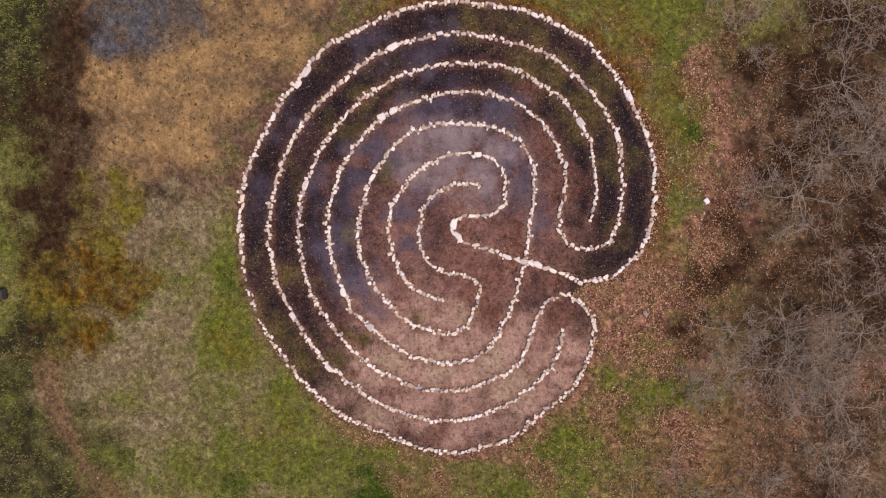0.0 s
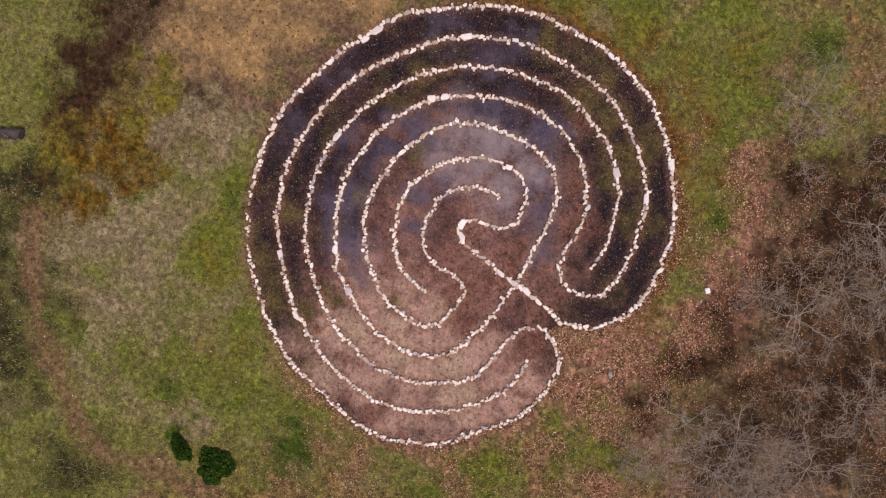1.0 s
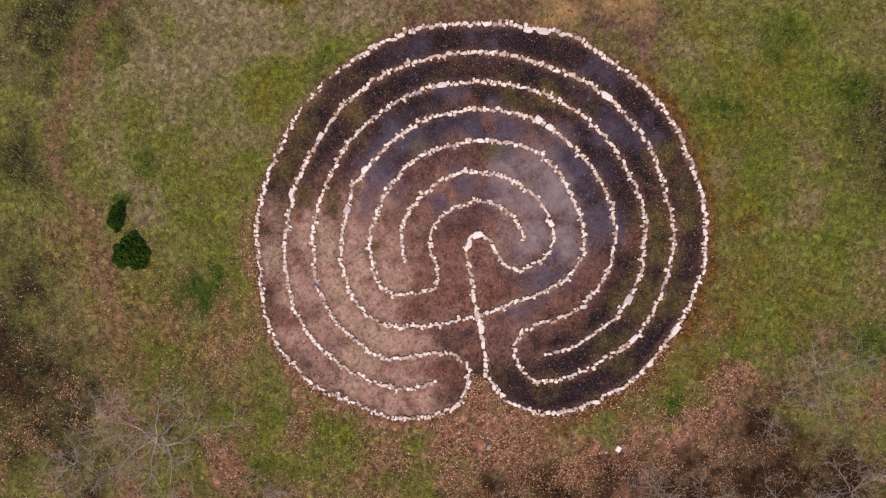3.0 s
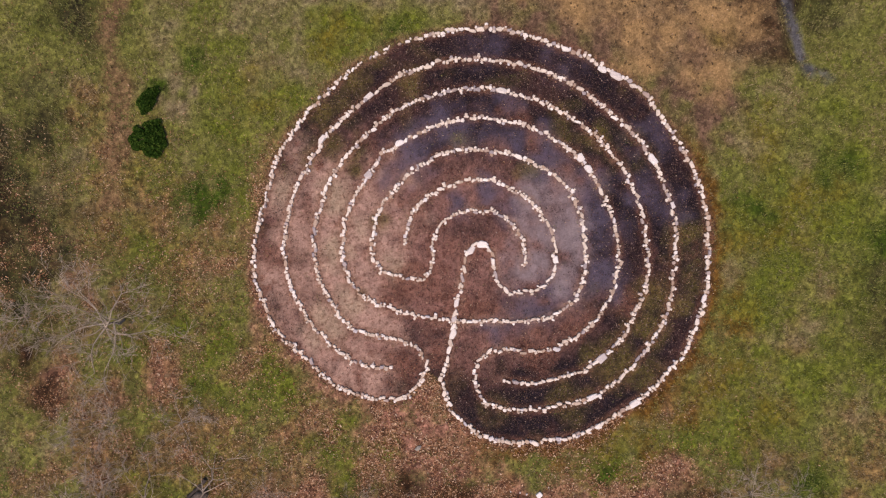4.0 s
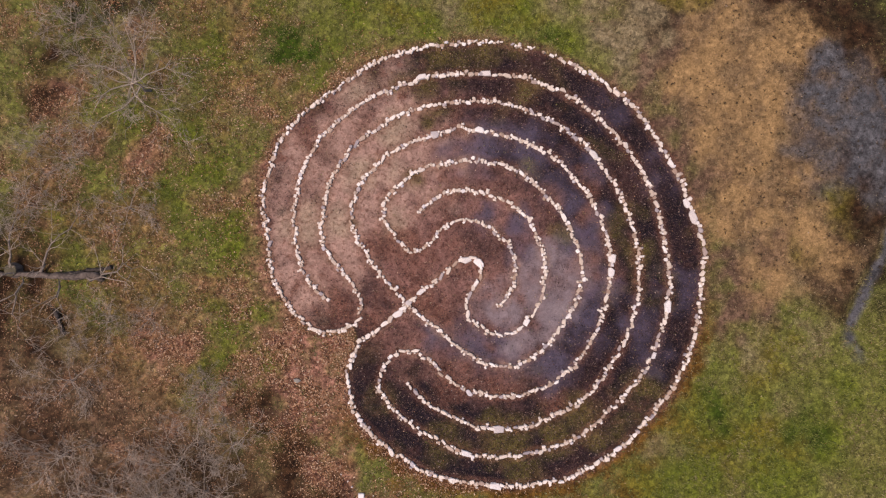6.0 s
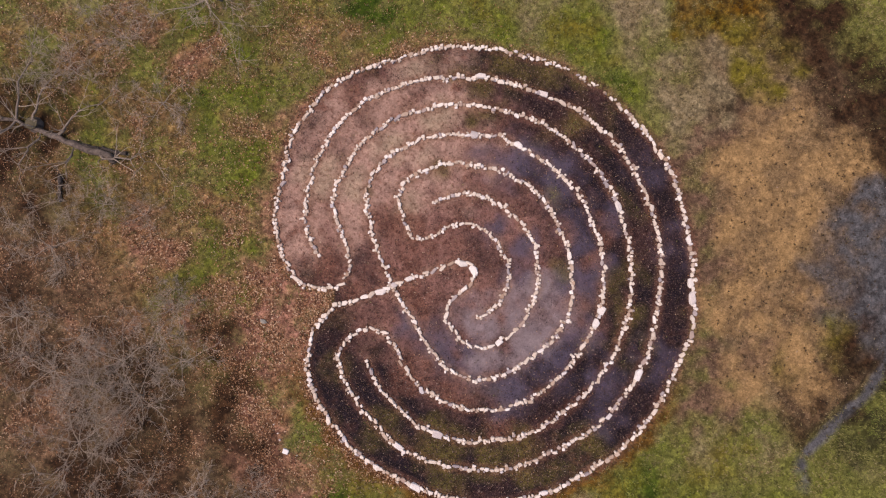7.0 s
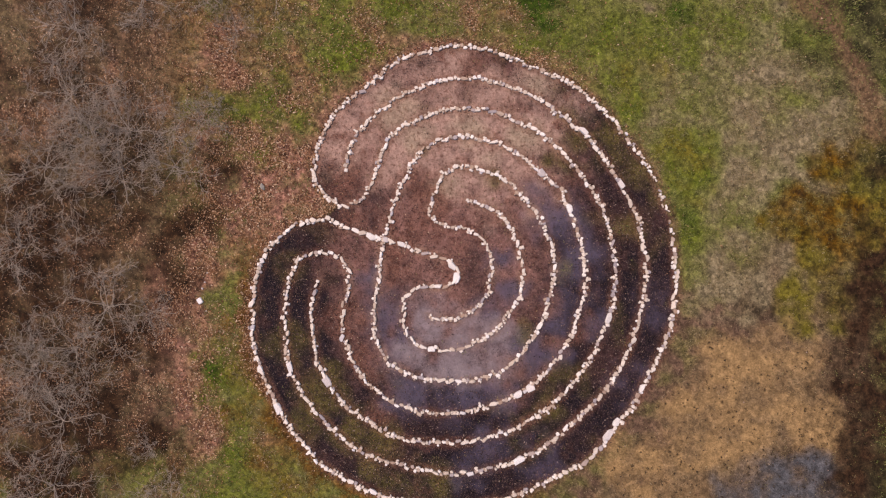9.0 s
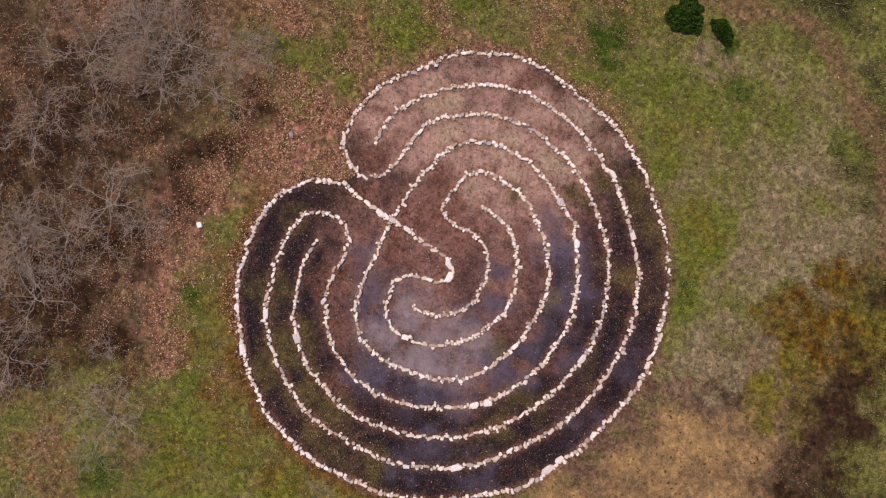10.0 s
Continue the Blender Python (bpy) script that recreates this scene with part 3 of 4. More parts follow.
    colour = n.mix(n.math("ADD", n.math("SUBTRACT", 0.42, n.math("MULTIPLY", n.math("MAXIMUM", n.mask("clay"), n.mask("wet")), 0.28)), n.math("MULTIPLY", leafy, 0.55)), colour, clumps, "MULTIPLY")
    dry = n.math("MULTIPLY", n.mask("soil"), n.math("SUBTRACT", 1.0, n.math("MULTIPLY", n.math("MAXIMUM", n.mask("clay"), n.mask("wet")), 0.75)))
    clods = n.ramp(n.noise(7.5, 5.0, 0.72), (0.53, 0.0), (0.60, 1.0))
    colour = n.mix(n.math("MULTIPLY", n.math("MULTIPLY", clods, dry), 0.8), colour, n.mix(1.0, colour, (0.46, 0.36, 0.34), "MULTIPLY"))
    crumbs = n.ramp(n.noise(26.0, 2.0, 0.6), (0.63, 0.0), (0.68, 1.0))
    colour = n.mix(n.math("MULTIPLY", n.math("MULTIPLY", crumbs, dry), 0.32), colour, (0.50, 0.35, 0.26))
    # Dark dots at random, strong on the turf and faint on the soil.
    dot_cells = n.grains(5.5)
    dark_dot = n.math("MULTIPLY", n.ramp(dot_cells.outputs["Distance"], (0.10, 1.0), (0.24, 0.0)), n.ramp(dot_cells.outputs["Color"], (0.48, 0.0), (0.56, 1.0)))
    colour = n.mix(n.math("MULTIPLY", dark_dot, n.math("SUBTRACT", 0.78, n.math("MULTIPLY", n.mask("soil"), 0.70))), colour, (0.022, 0.016, 0.009))
    wet = n.mask("wet")
    n.set(n.shader.inputs["Roughness"], n.math("SUBTRACT", 0.95, n.math("MULTIPLY", wet, 0.42)))
    n.set(n.shader.inputs["Specular IOR Level"], n.math("ADD", 0.15, n.math("MULTIPLY", wet, 0.30)))
    n.bump(n.math("ADD", fine, n.math("MULTIPLY", speck.outputs["Distance"], 0.6)), 0.6, 0.02)
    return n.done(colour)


def stone_material(slab=False):
    n = Nodes("white_stone_slab" if slab else "pale_field_stone", 0.9)
    pick = n.add("ShaderNodeObjectInfo").outputs["Random"]
    base = n.ramp(pick, (0.0, (0.34, 0.30, 0.31)), (0.07, (0.42, 0.36, 0.35)), (0.12, (0.40, 0.275, 0.20)), (0.24, (0.54, 0.435, 0.35)),
                  (0.48, (0.70, 0.610, 0.515)), (0.80, (0.81, 0.73, 0.65)), (0.96, (0.88, 0.83, 0.78)), (1.0, (0.50, 0.47, 0.49)))
    if slab:
        base = n.ramp(pick, (0.0, (0.58, 0.52, 0.50)), (0.4, (0.74, 0.69, 0.64)), (1.0, (0.84, 0.80, 0.77)))
    veins = n.ramp(n.noise(16.0, 6.0, 0.7), (0.30, 0.66), (0.55, 1.05))
    lichen = n.ramp(n.noise(9.0, 3.0), (0.56, 0.0), (0.70, 0.35))
    n.bump(n.noise(45.0, 5.0, 0.7), 0.5, 0.01)
    colour = n.mix(1.0, base, veins, "MULTIPLY")
    return n.done(n.mix(lichen, colour, (0.20, 0.17, 0.11)))


def scatter_material(name, *stops, roughness=0.85, gloss=0.3):
    """For many small loose pieces, each of its own colour."""
    n = Nodes(name, roughness)
    n.set(n.shader.inputs["Specular IOR Level"], gloss)
    pick = n.add("ShaderNodeNewGeometry").outputs["Random Per Island"]
    colour = n.ramp(pick, *stops)
    return n.done(n.mix(0.5, colour, n.ramp(n.noise(60.0, 2.0), (0.3, 0.5), (0.7, 1.0)), "MULTIPLY"))


def grass_material():
    n = Nodes("grass_blades", 0.8)
    pick = n.add("ShaderNodeNewGeometry").outputs["Random Per Island"]
    fresh = n.ramp(pick, (0.0, (0.036, 0.060, 0.007)), (0.6, (0.145, 0.185, 0.028)), (1.0, (0.30, 0.31, 0.08)))
    dry = n.ramp(pick, (0.0, (0.070, 0.044, 0.011)), (0.5, (0.22, 0.160, 0.066)), (0.8, (0.34, 0.26, 0.145)), (1.0, (0.41, 0.325, 0.21)))
    return n.done(n.mix(n.mask("dry"), fresh, dry))


def bark_material(name, dark, light):
    n = Nodes(name, 0.9)
    n.bump(n.noise(30.0, 5.0, 0.7), 0.7, 0.02)
    return n.done(n.ramp(n.noise(7.0, 5.0, 0.7), (0.3, dark), (0.7, light)))


EARTH, STONE, SLAB, GRASS = ground_material(), stone_material(), stone_material(True), grass_material()
LEAF = scatter_material("fallen_leaf", (0.0, (0.05, 0.024, 0.012)), (0.26, (0.17, 0.068, 0.031)), (0.50, (0.36, 0.175, 0.086)),
                        (0.76, (0.57, 0.345, 0.195)), (1.0, (0.77, 0.58, 0.41)))
CHIP = scatter_material("bark_chip", (0.0, (0.010, 0.007, 0.008)), (0.5, (0.040, 0.024, 0.022)), (0.86, (0.12, 0.066, 0.055)), (0.96, (0.26, 0.17, 0.14)), (1.0, (0.46, 0.36, 0.30)))
BARK = bark_material("grey_bark", (0.12, 0.095, 0.075), (0.30, 0.25, 0.205))
TWIG = bark_material("pale_twig", (0.23, 0.192, 0.150), (0.54, 0.455, 0.370))
LOG = bark_material("weathered_log", (0.016, 0.012, 0.010), (0.22, 0.175, 0.145))
ROTTEN = bark_material("rotten_log", (0.014, 0.011, 0.010), (0.085, 0.070, 0.062))
SHRUB = scatter_material("evergreen_leaf", (0.0, (0.008, 0.026, 0.004)), (0.7, (0.028, 0.070, 0.010)), (1.0, (0.075, 0.130, 0.022)), roughness=1.0, gloss=0.05)

# ---- ground: one sheet ----
ROWS = {"outer": OUTER_RING, "spine": SPINE, "hook": INNER_HOOK, "third": THIRD_RING, "second": SECOND_RING, "fourth": FOURTH_RING,
        "fifth": FIFTH_RING, "sixth": SIXTH_RING}
LINES = {key: spline(points) for key, points in ROWS.items()}
ALL_LINES = np.vstack(list(LINES.values()))
BED = np.vstack([LINES["outer"][::12], LINES["spine"][:24:12], [(-2.3, -4.5), (-2.62, -4.2)], LINES["third"][-36::9]])
DITCH_LINE, TRACK_LINE = spline(DITCH, 0.1), spline(TRACK, 0.1)


def kinds(x, y):
    """The masks of the kinds of ground at many places."""
    m = {}
    wx = x + (fractal(x, y, 1.5, 3) - 0.5) * 1.5
    wy = y + (fractal(x, y, 1.5, 43) - 0.5) * 1.5
    turf = (("straw", STRAW), ("pale", PALE), ("green", GREEN), ("brown", BROWN), ("ochre", OCHRE), ("litter", LITTER), ("yellow", YELLOW),
            ("lush", LUSH), ("russet", RUSSET), ("vignetted_turf", VIGNETTED_TURF), ("mould_and_vignette", MOULD_AND_VIGNETTE), ("sand", SAND), ("gravel", GRAVEL))
    bedding = (("loam", LOAM), ("mulch", MULCH), ("grey_mulch", GREY_MULCH), ("wet", WET), ("clay", CLAY), ("umber", UMBER), ("moss", MOSS))
    bed = inside(x, y, BED)
    for seed, (name, blobs) in enumerate(turf + bedding):
        within = seed >= len(turf)
        warp = 0.5 if within else 1.0
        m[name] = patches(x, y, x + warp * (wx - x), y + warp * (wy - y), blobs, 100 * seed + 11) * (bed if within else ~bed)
    out = (~bed) * 1.0
    fringe = near_line(x, y, ALL_LINES, 0.5)
    ragged = fractal(x, y, 0.6, 31, 3)
    m["soil"] = bed * 1.0
    lumps = lambda size, seed, over, slope: np.clip(slope * (fractal(x, y, size, seed) - over), 0, 1)
    m["mulch"] *= 1 - 0.22 * lumps(0.5, 141, 0.56, 5.0)
    m["moss"] = np.maximum(m["moss"], bed * 0.35 * lumps(0.9, 151, 0.58, 6.0) * np.clip((np.hypot(x, y) - 3.5) / 2, 0, 1) * (1 - m["mulch"]))
    m["brown"] = np.maximum(m["brown"], 0.9 * m["sand"])
    m["sand"] *= 1 - 0.6 * lumps(1.1, 271, 0.52, 5.0)
    m["brown"] = np.maximum(m["brown"], out * 0.8 * np.clip((-9.0 - y) / 1.6, 0, 1) * np.clip((6.5 - x) / 1.5, 0, 1))
    m["brown"] = np.maximum(m["brown"], out * 0.9 * np.clip((y + 0.8 * x - 9.0) / 2.0, 0, 1) * np.clip((12.6 - x) / 0.8, 0, 1) * np.clip((y - 3.5) / 1.5, 0, 1) * np.clip((14.8 - y) / 0.8, 0, 1) * (1 - m["ochre"]))
    m["mould_and_vignette"] = np.maximum(m["mould_and_vignette"], out * 0.8 * lumps(0.9, 311, 0.50, 6.0) * np.clip((y + 0.8 * x - 14.5) / 2.5, 0, 1) * np.clip((12.4 - x) / 0.8, 0, 1) * np.clip((14.8 - y) / 0.8, 0, 1) * (1 - m["sand"]) * (1 - 0.8 * m["gravel"]))
    bare = (1 - m["sand"]) * (1 - m["pale"]) * (1 - m["gravel"]) * (1 - m["yellow"]) * (1 - m["brown"]) * (1 - m["mould_and_vignette"])
    m["green"] = np.maximum(m["green"], out * 0.55 * lumps(1.0, 161, 0.53, 4.5) * bare * np.clip(1.0 + (x + y) / 14, 0.25, 1) * np.clip((y + 11) / 2.5, 0.1, 1))
    m["pale"] = np.maximum(m["pale"], out * 0.5 * lumps(0.9, 181, 0.55, 4.5) * (1 - 0.7 * m["brown"]) * (1 - 0.6 * m["green"]))
    m["straw"] = np.maximum(m["straw"], out * 0.85 * lumps(0.8, 171, 0.46, 4.5) * np.clip(0.55 - (0.6 * x + 1.6 * y) / 16, 0.05, 1) * np.clip(1 - (y - 1) / 6, 0.2, 1))
    m["mould_and_vignette"] = np.maximum(m["mould_and_vignette"], out * 0.75 * lumps(1.2, 221, 0.40, 5.0) * np.clip((-9.8 - y - 0.10 * abs(x + 2)) / 1.6, 0, 1) * np.clip((7 - x) / 2, 0, 1))
    # Dark lumps scattered over the ochre ground.
    m["mould_and_vignette"] = np.maximum(m["mould_and_vignette"], 0.7 * m["ochre"] * lumps(0.6, 201, 0.53, 6.0))
    m["litter"] = np.maximum(m["litter"], out * 0.38 * lumps(0.8, 191, 0.56, 5.0) * np.clip(0.6 - (y + 0.35 * x) / 14, 0, 1))
    skirt = near_line(x, y, LINES["outer"], 1.2) + (ragged - 0.5) * 0.9
    m["russet"] = np.maximum(m["russet"], out * np.clip(1.5 - skirt / 0.50, 0, 0.95) * np.clip((x - y - 4) / 3, 0, 1))
    warm = out * np.clip(1.5 - skirt / 0.45, 0, 0.8) * np.clip((-x - 0.8 * y - 1.5) / 3, 0, 1) * np.clip(0.3 + 1.3 * fractal(x, y, 0.5, 291, 3), 0, 1)
    m["litter"] = np.maximum(m["litter"], warm)
    band = np.clip(1.25 - fringe / 0.36, 0, 0.8) * np.clip(0.75 - (y + 0.6 * x) / 12, 0.15, 1)
    m["litter"] = np.maximum(m["litter"], out * band * np.clip(0.4 + 1.2 * ragged, 0, 1))
    brown = lumps(1.6, 57, 0.50, 3.2) * 0.22
    speckle = 0.95 * lumps(0.36, 241, 0.56, 8.0) * (0.35 + 0.65 * m["mulch"]) * np.clip(4 * (fractal(x, y, 1.8, 251) - 0.36), 0.2, 1)
    m["rust"] = np.where(bed, np.maximum.reduce([brown, speckle, np.clip(1.25 - fringe / 0.22, 0, 0.6) * ragged * 1.2]), np.clip(1.5 - fringe / 0.22, 0, 0.8) * ragged * 1.3)
    m["rust"] = np.clip(m["rust"] * np.where(bed, 1 - np.maximum(0.85 * m["wet"], 0.7 * m["clay"]), 1), 0, 1)
    m["rust"] = np.maximum(m["rust"], 0.85 * m.pop("umber"))
    m["dust"] = np.clip(1.35 - fringe / (0.15 + 0.10 * np.maximum(m["mulch"], m["loam"])), 0, 1) * np.clip(2.6 * (fractal(x, y, 0.9, 261) - 0.30), 0, 0.62) * (0.3 + 0.7 * np.maximum(m["mulch"], m["loam"])) * np.clip(3.0 * (fractal(x, y, 0.22, 281, 2) - 0.28), 0, 1)
    ditch = near_line(x, y, DITCH_LINE, 1.2) + (ragged - 0.5) * 0.25
    m["gravel"] = np.maximum(m["gravel"], out * np.clip((0.24 - ditch) * 6, 0, 1))
    path = near_line(x, y, TRACK_LINE, 1.5) + (fractal(x, y, 1.1, 91) - 0.5) * 0.8
    m["track"] = np.clip((0.60 - path) * 2.0, 0, 0.8)
    m["damp_sheen"] = 0.85 * m["wet"]
    m["bed"], m["fringe"] = bed, fringe
    m["hollow"] = np.clip((0.5 - ditch) * 3, 0, 1)
    return m


def height(x, y, m):
    rough = 1 - np.clip((np.maximum(abs(x - MID[0]), abs(y - MID[1])) - SIZE + 1.5) / 1.2, 0, 1)
    z = (fractal(x, y, 6.0, 5) - 0.5) * 0.10 + (fractal(x, y, 0.7, 9, 4) - 0.5) * 0.06
    z += np.where(m["bed"], (fractal(x, y, 0.3, 15, 3) - 0.5) * 0.04, (fractal(x, y, 0.25, 19, 2) - 0.5) * 0.05)
    z -= m["hollow"] * 0.12
    return z * rough


def make_ground():
    side = int(2 * SIZE / CELL) + 1
    at = np.linspace(-SIZE, SIZE, side)
    gx, gy = [a.ravel() for a in np.meshgrid(at + MID[0], at + MID[1])]
    m = kinds(gx, gy)
    k = np.arange(side * side).reshape(side, side)
    faces = np.stack([k[:-1, :-1], k[:-1, 1:], k[1:, 1:], k[1:, :-1]], -1).reshape(-1, 4)
    far = np.array([(-400, -400, 0), (400, -400, 0), (400, 400, 0), (-400, 400, 0)], float)
    corner, n = [k[0, 0], k[0, -1], k[-1, -1], k[-1, 0]], side * side
    skirt = [(n + a, n + (a + 1) % 4, corner[(a + 1) % 4], corner[a]) for a in range(4)]
    z = height(gx, gy, m)
    verts = np.vstack([np.c_[gx, gy, z], far])
    me = mesh_of("ground", verts, np.vstack([faces, skirt]), 4, True)
    for name, values in m.items():
        if name not in ("bed", "fringe", "hollow"):
            attribute(me, name, np.r_[values, np.zeros(4)])
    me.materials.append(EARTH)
    tagged(new("ground", me), "olive grass and dark soil bed with sand and leaf litter", "ground", kind="structure")
    m["z"] = z
    return {name: values.reshape(side, side) for name, values in m.items()}


GRID = make_ground()


def ground_z(x, y):
    """The height of the sheet at many places."""
    side = len(GRID["z"])
    u, v = ((np.asarray(x) - MID[0] + SIZE) / (2 * SIZE) * (side - 1)).clip(0, side - 1.001), ((np.asarray(y) - MID[1] + SIZE) / (2 * SIZE) * (side - 1)).clip(0, side - 1.001)
    i, j = u.astype(int), v.astype(int)
    u, v, z = u - i, v - j, GRID["z"]
    return (z[j, i] * (1 - u) + z[j, i + 1] * u) * (1 - v) + (z[j + 1, i] * (1 - u) + z[j + 1, i + 1] * u) * v


def sample(count, seed):
    """Random places on the ground, with their masks and heights."""
    r = np.random.default_rng(seed)
    x, y = r.uniform(-SIZE, SIZE, count) + MID[0], r.uniform(-SIZE, SIZE, count) + MID[1]
    side = len(GRID["z"])
    i, j = np.rint((x - MID[0] + SIZE) / (2 * SIZE) * (side - 1)).astype(int), np.rint((y - MID[1] + SIZE) / (2 * SIZE) * (side - 1)).astype(int)
    return x, y, {name: values[j, i] for name, values in GRID.items()}, r


# ---- loose stuff on the ground ----
def pieces(x, y, z, turn, tilt, roll, shape, size):
    """Many copies of a small shape (n x 3), turned and sized one by one."""
    v = shape[None] * size[:, None, :]
    ct, st, cr, sr, ca, sa = [f(a)[:, None] for a in (tilt, roll, turn) for f in (np.cos, np.sin)]
    vy, vz = v[..., 1] * ct - v[..., 2] * st, v[..., 1] * st + v[..., 2] * ct
    vx, vz = v[..., 0] * cr + vz * sr, -v[..., 0] * sr + vz * cr
    return np.stack([vx * ca - vy * sa + x[:, None], vx * sa + vy * ca + y[:, None], vz + z[:, None]], -1)


LEAF_SHAPE = np.array([(0, -0.6, 0), (0.34, -0.1, 0.12), (0, 0.55, 0.05), (-0.34, -0.1, 0.14), (0, 0, -0.02)])
LEAF_FACES = np.array([(0, 1, 4), (1, 2, 4), (2, 3, 4), (3, 0, 4)])


def fallen_leaves():
    x, y, m, r = sample(1000000, 21)
    clump = fractal(x, y, 0.9, 71, 3)
    south = np.clip(0.55 - (y + 1.6 * x) / 17, 0.015, 1) * np.clip(1 - (y - 1) / 7, 0.15, 1)
    outside = south * (0.20 + 1.35 * m["litter"] + 0.35 * m["mould_and_vignette"] + 0.35 * m["straw"]) * np.clip(3.2 * clump - 1.05, 0.04, 1)
    outside = outside * (1 - 0.5 * m["mould_and_vignette"]) * (1 - 0.9 * m["sand"]) * (1 - 0.6 * m["green"]) * (1 - 0.8 * m["gravel"]) * (1 - 0.8 * m["lush"]) + 0.75 * south * np.clip(1.1 - m["fringe"] / 0.5, 0, 1) * clump
    within = 0.006 + 0.30 * np.clip(1 - m["fringe"] / 0.26, 0, 1) * clump + 0.02 * m["mulch"] + 0.05 * m["moss"] + 0.16 * m["rust"] * clump
    keep = r.random(len(x)) < np.where(m["bed"], within, outside)
    x, y = x[keep], y[keep]
    m = {key: value[keep] for key, value in m.items()}
    n = len(x)
    size = r.uniform(0.024, 0.062, n) * (1 + 0.25 * m["litter"]) * np.where(m["bed"], 0.66, 1 - 0.25 * m["mould_and_vignette"])
    z = ground_z(x, y) + 0.022
    v = pieces(x, y, z, r.uniform(0, 6.3, n), r.normal(0, 0.4, n), r.normal(0, 0.4, n), LEAF_SHAPE, size[:, None] * r.uniform((0.5, 0.8, 0.7), (1.1, 1.5, 1.2), (n, 3)))
    f = LEAF_FACES[None] + 5 * np.arange(n)[:, None, None]
    me = mesh_of("fallen_leaves", v.reshape(-1, 3), f.reshape(-1, 3), 3)
    me.materials.append(LEAF)
    tagged(new("fallen_leaves", me), "brown and tan dry fallen leaves strewn over the ground", "leaves", kind="stuff")


def grass_blades():
    x, y, m, r = sample(420000, 33)
    tuft = fractal(x, y, 0.35, 81, 3)
    want = (1 - 0.93 * m["sand"]) * (1 - m["gravel"]) * (1 - 0.92 * m["mould_and_vignette"]) * (1 - 0.85 * m["litter"]) * (1 - 0.6 * m["brown"]) * (1 - 0.5 * m["yellow"]) * (1 - 0.7 * m["russet"]) * (1 - 0.85 * m["ochre"]) * (1 - 0.7 * m["track"]) * np.clip(2.4 * tuft - 0.6, 0.05, 1)
    want = np.where(m["bed"], 0.55 * m["moss"] * np.clip(4 * tuft - 1.9, 0, 1) + 0.004, want)
    keep = r.random(len(x)) < want
    x, y, tuft = x[keep], y[keep], tuft[keep]
    m = {key: value[keep] for key, value in m.items()}
    n, per = len(x), 4
    z = ground_z(x, y)
    dry = np.clip(0.55 - 0.6 * m["green"] - 0.7 * m["lush"] - 0.2 * m["vignetted_turf"] + 0.4 * m["pale"] + 0.4 * m["straw"] + 0.1 * m["ochre"] - 0.2 * m["mould_and_vignette"] + 0.5 * m["brown"] + (fractal(x, y, 1.3, 95) - 0.5) * 1.6 + r.normal(0, 0.16, n), 0, 1)
    rep = lambda a: np.repeat(a, per)
    k = n * per
    a = r.uniform(0, 6.3, k)
    bx, by = rep(x) + r.normal(0, 0.03, k), rep(y) + r.normal(0, 0.03, k)
    tall = r.uniform(0.025, 0.08, k) * rep(np.where(m["bed"], 0.6, 1 - 0.55 * np.maximum.reduce([m["brown"], m["sand"], 0.6 * m["pale"], m["ochre"], m["mould_and_vignette"]])))
    lean, wide = r.uniform(0.4, 1.3, k) * tall, r.uniform(0.005, 0.014, k)
    c, s = np.cos(a), np.sin(a)
    zz = rep(z) - 0.005
    v = np.stack([np.stack([bx - s * wide, by + c * wide, zz], -1), np.stack([bx + s * wide, by - c * wide, zz], -1),
                  np.stack([bx + c * lean, by + s * lean, zz + tall], -1)], 1)
    me = mesh_of("grass", v.reshape(-1, 3), np.arange(3 * k).reshape(-1, 3), 3)
    attribute(me, "dry", np.repeat(rep(dry), 3))
    me.materials.append(GRASS)
    tagged(new("grass", me), "short patchy green and straw-coloured turf grass", "grass", kind="stuff")


CHIP_SHAPE = np.array([(-0.5, -0.2, 0), (0.5, -0.25, 0), (0.45, 0.25, 0.1), (-0.4, 0.2, 0.15)])


def bark_chips():
    x, y, m, r = sample(800000, 45)
    want = np.where(m["bed"], (0.75 - 0.35 * m["wet"]) * (1 - 0.97 * np.maximum(m["mulch"], m["clay"])) * (1 - 0.7 * m["loam"]) * (1 - 0.55 * np.clip(1.2 - m["fringe"] / 0.25, 0, 1)), 0.5 * np.clip(1 - m["fringe"] / 0.3, 0, 1) + 0.05 * m["sand"] + 0.10 * m["gravel"])
    keep = r.random(len(x)) < want
    x, y = x[keep], y[keep]
    m = {key: value[keep] for key, value in m.items()}
    n = len(x)
    size = r.uniform(0.018, 0.055, (n, 1)) * r.uniform(0.5, 1.2, (n, 3))
    v = pieces(x, y, ground_z(x, y) + 0.012, r.uniform(0, 6.3, n), r.normal(0, 0.25, n), r.normal(0, 0.25, n), CHIP_SHAPE, size)
    me = mesh_of("bark_chips", v.reshape(-1, 3), np.arange(4 * n).reshape(-1, 4), 4)
    me.materials.append(CHIP)
    tagged(new("bark_chips", me), "dark bark chips and crumbs of soil on the bed", "bark chips", kind="stuff")


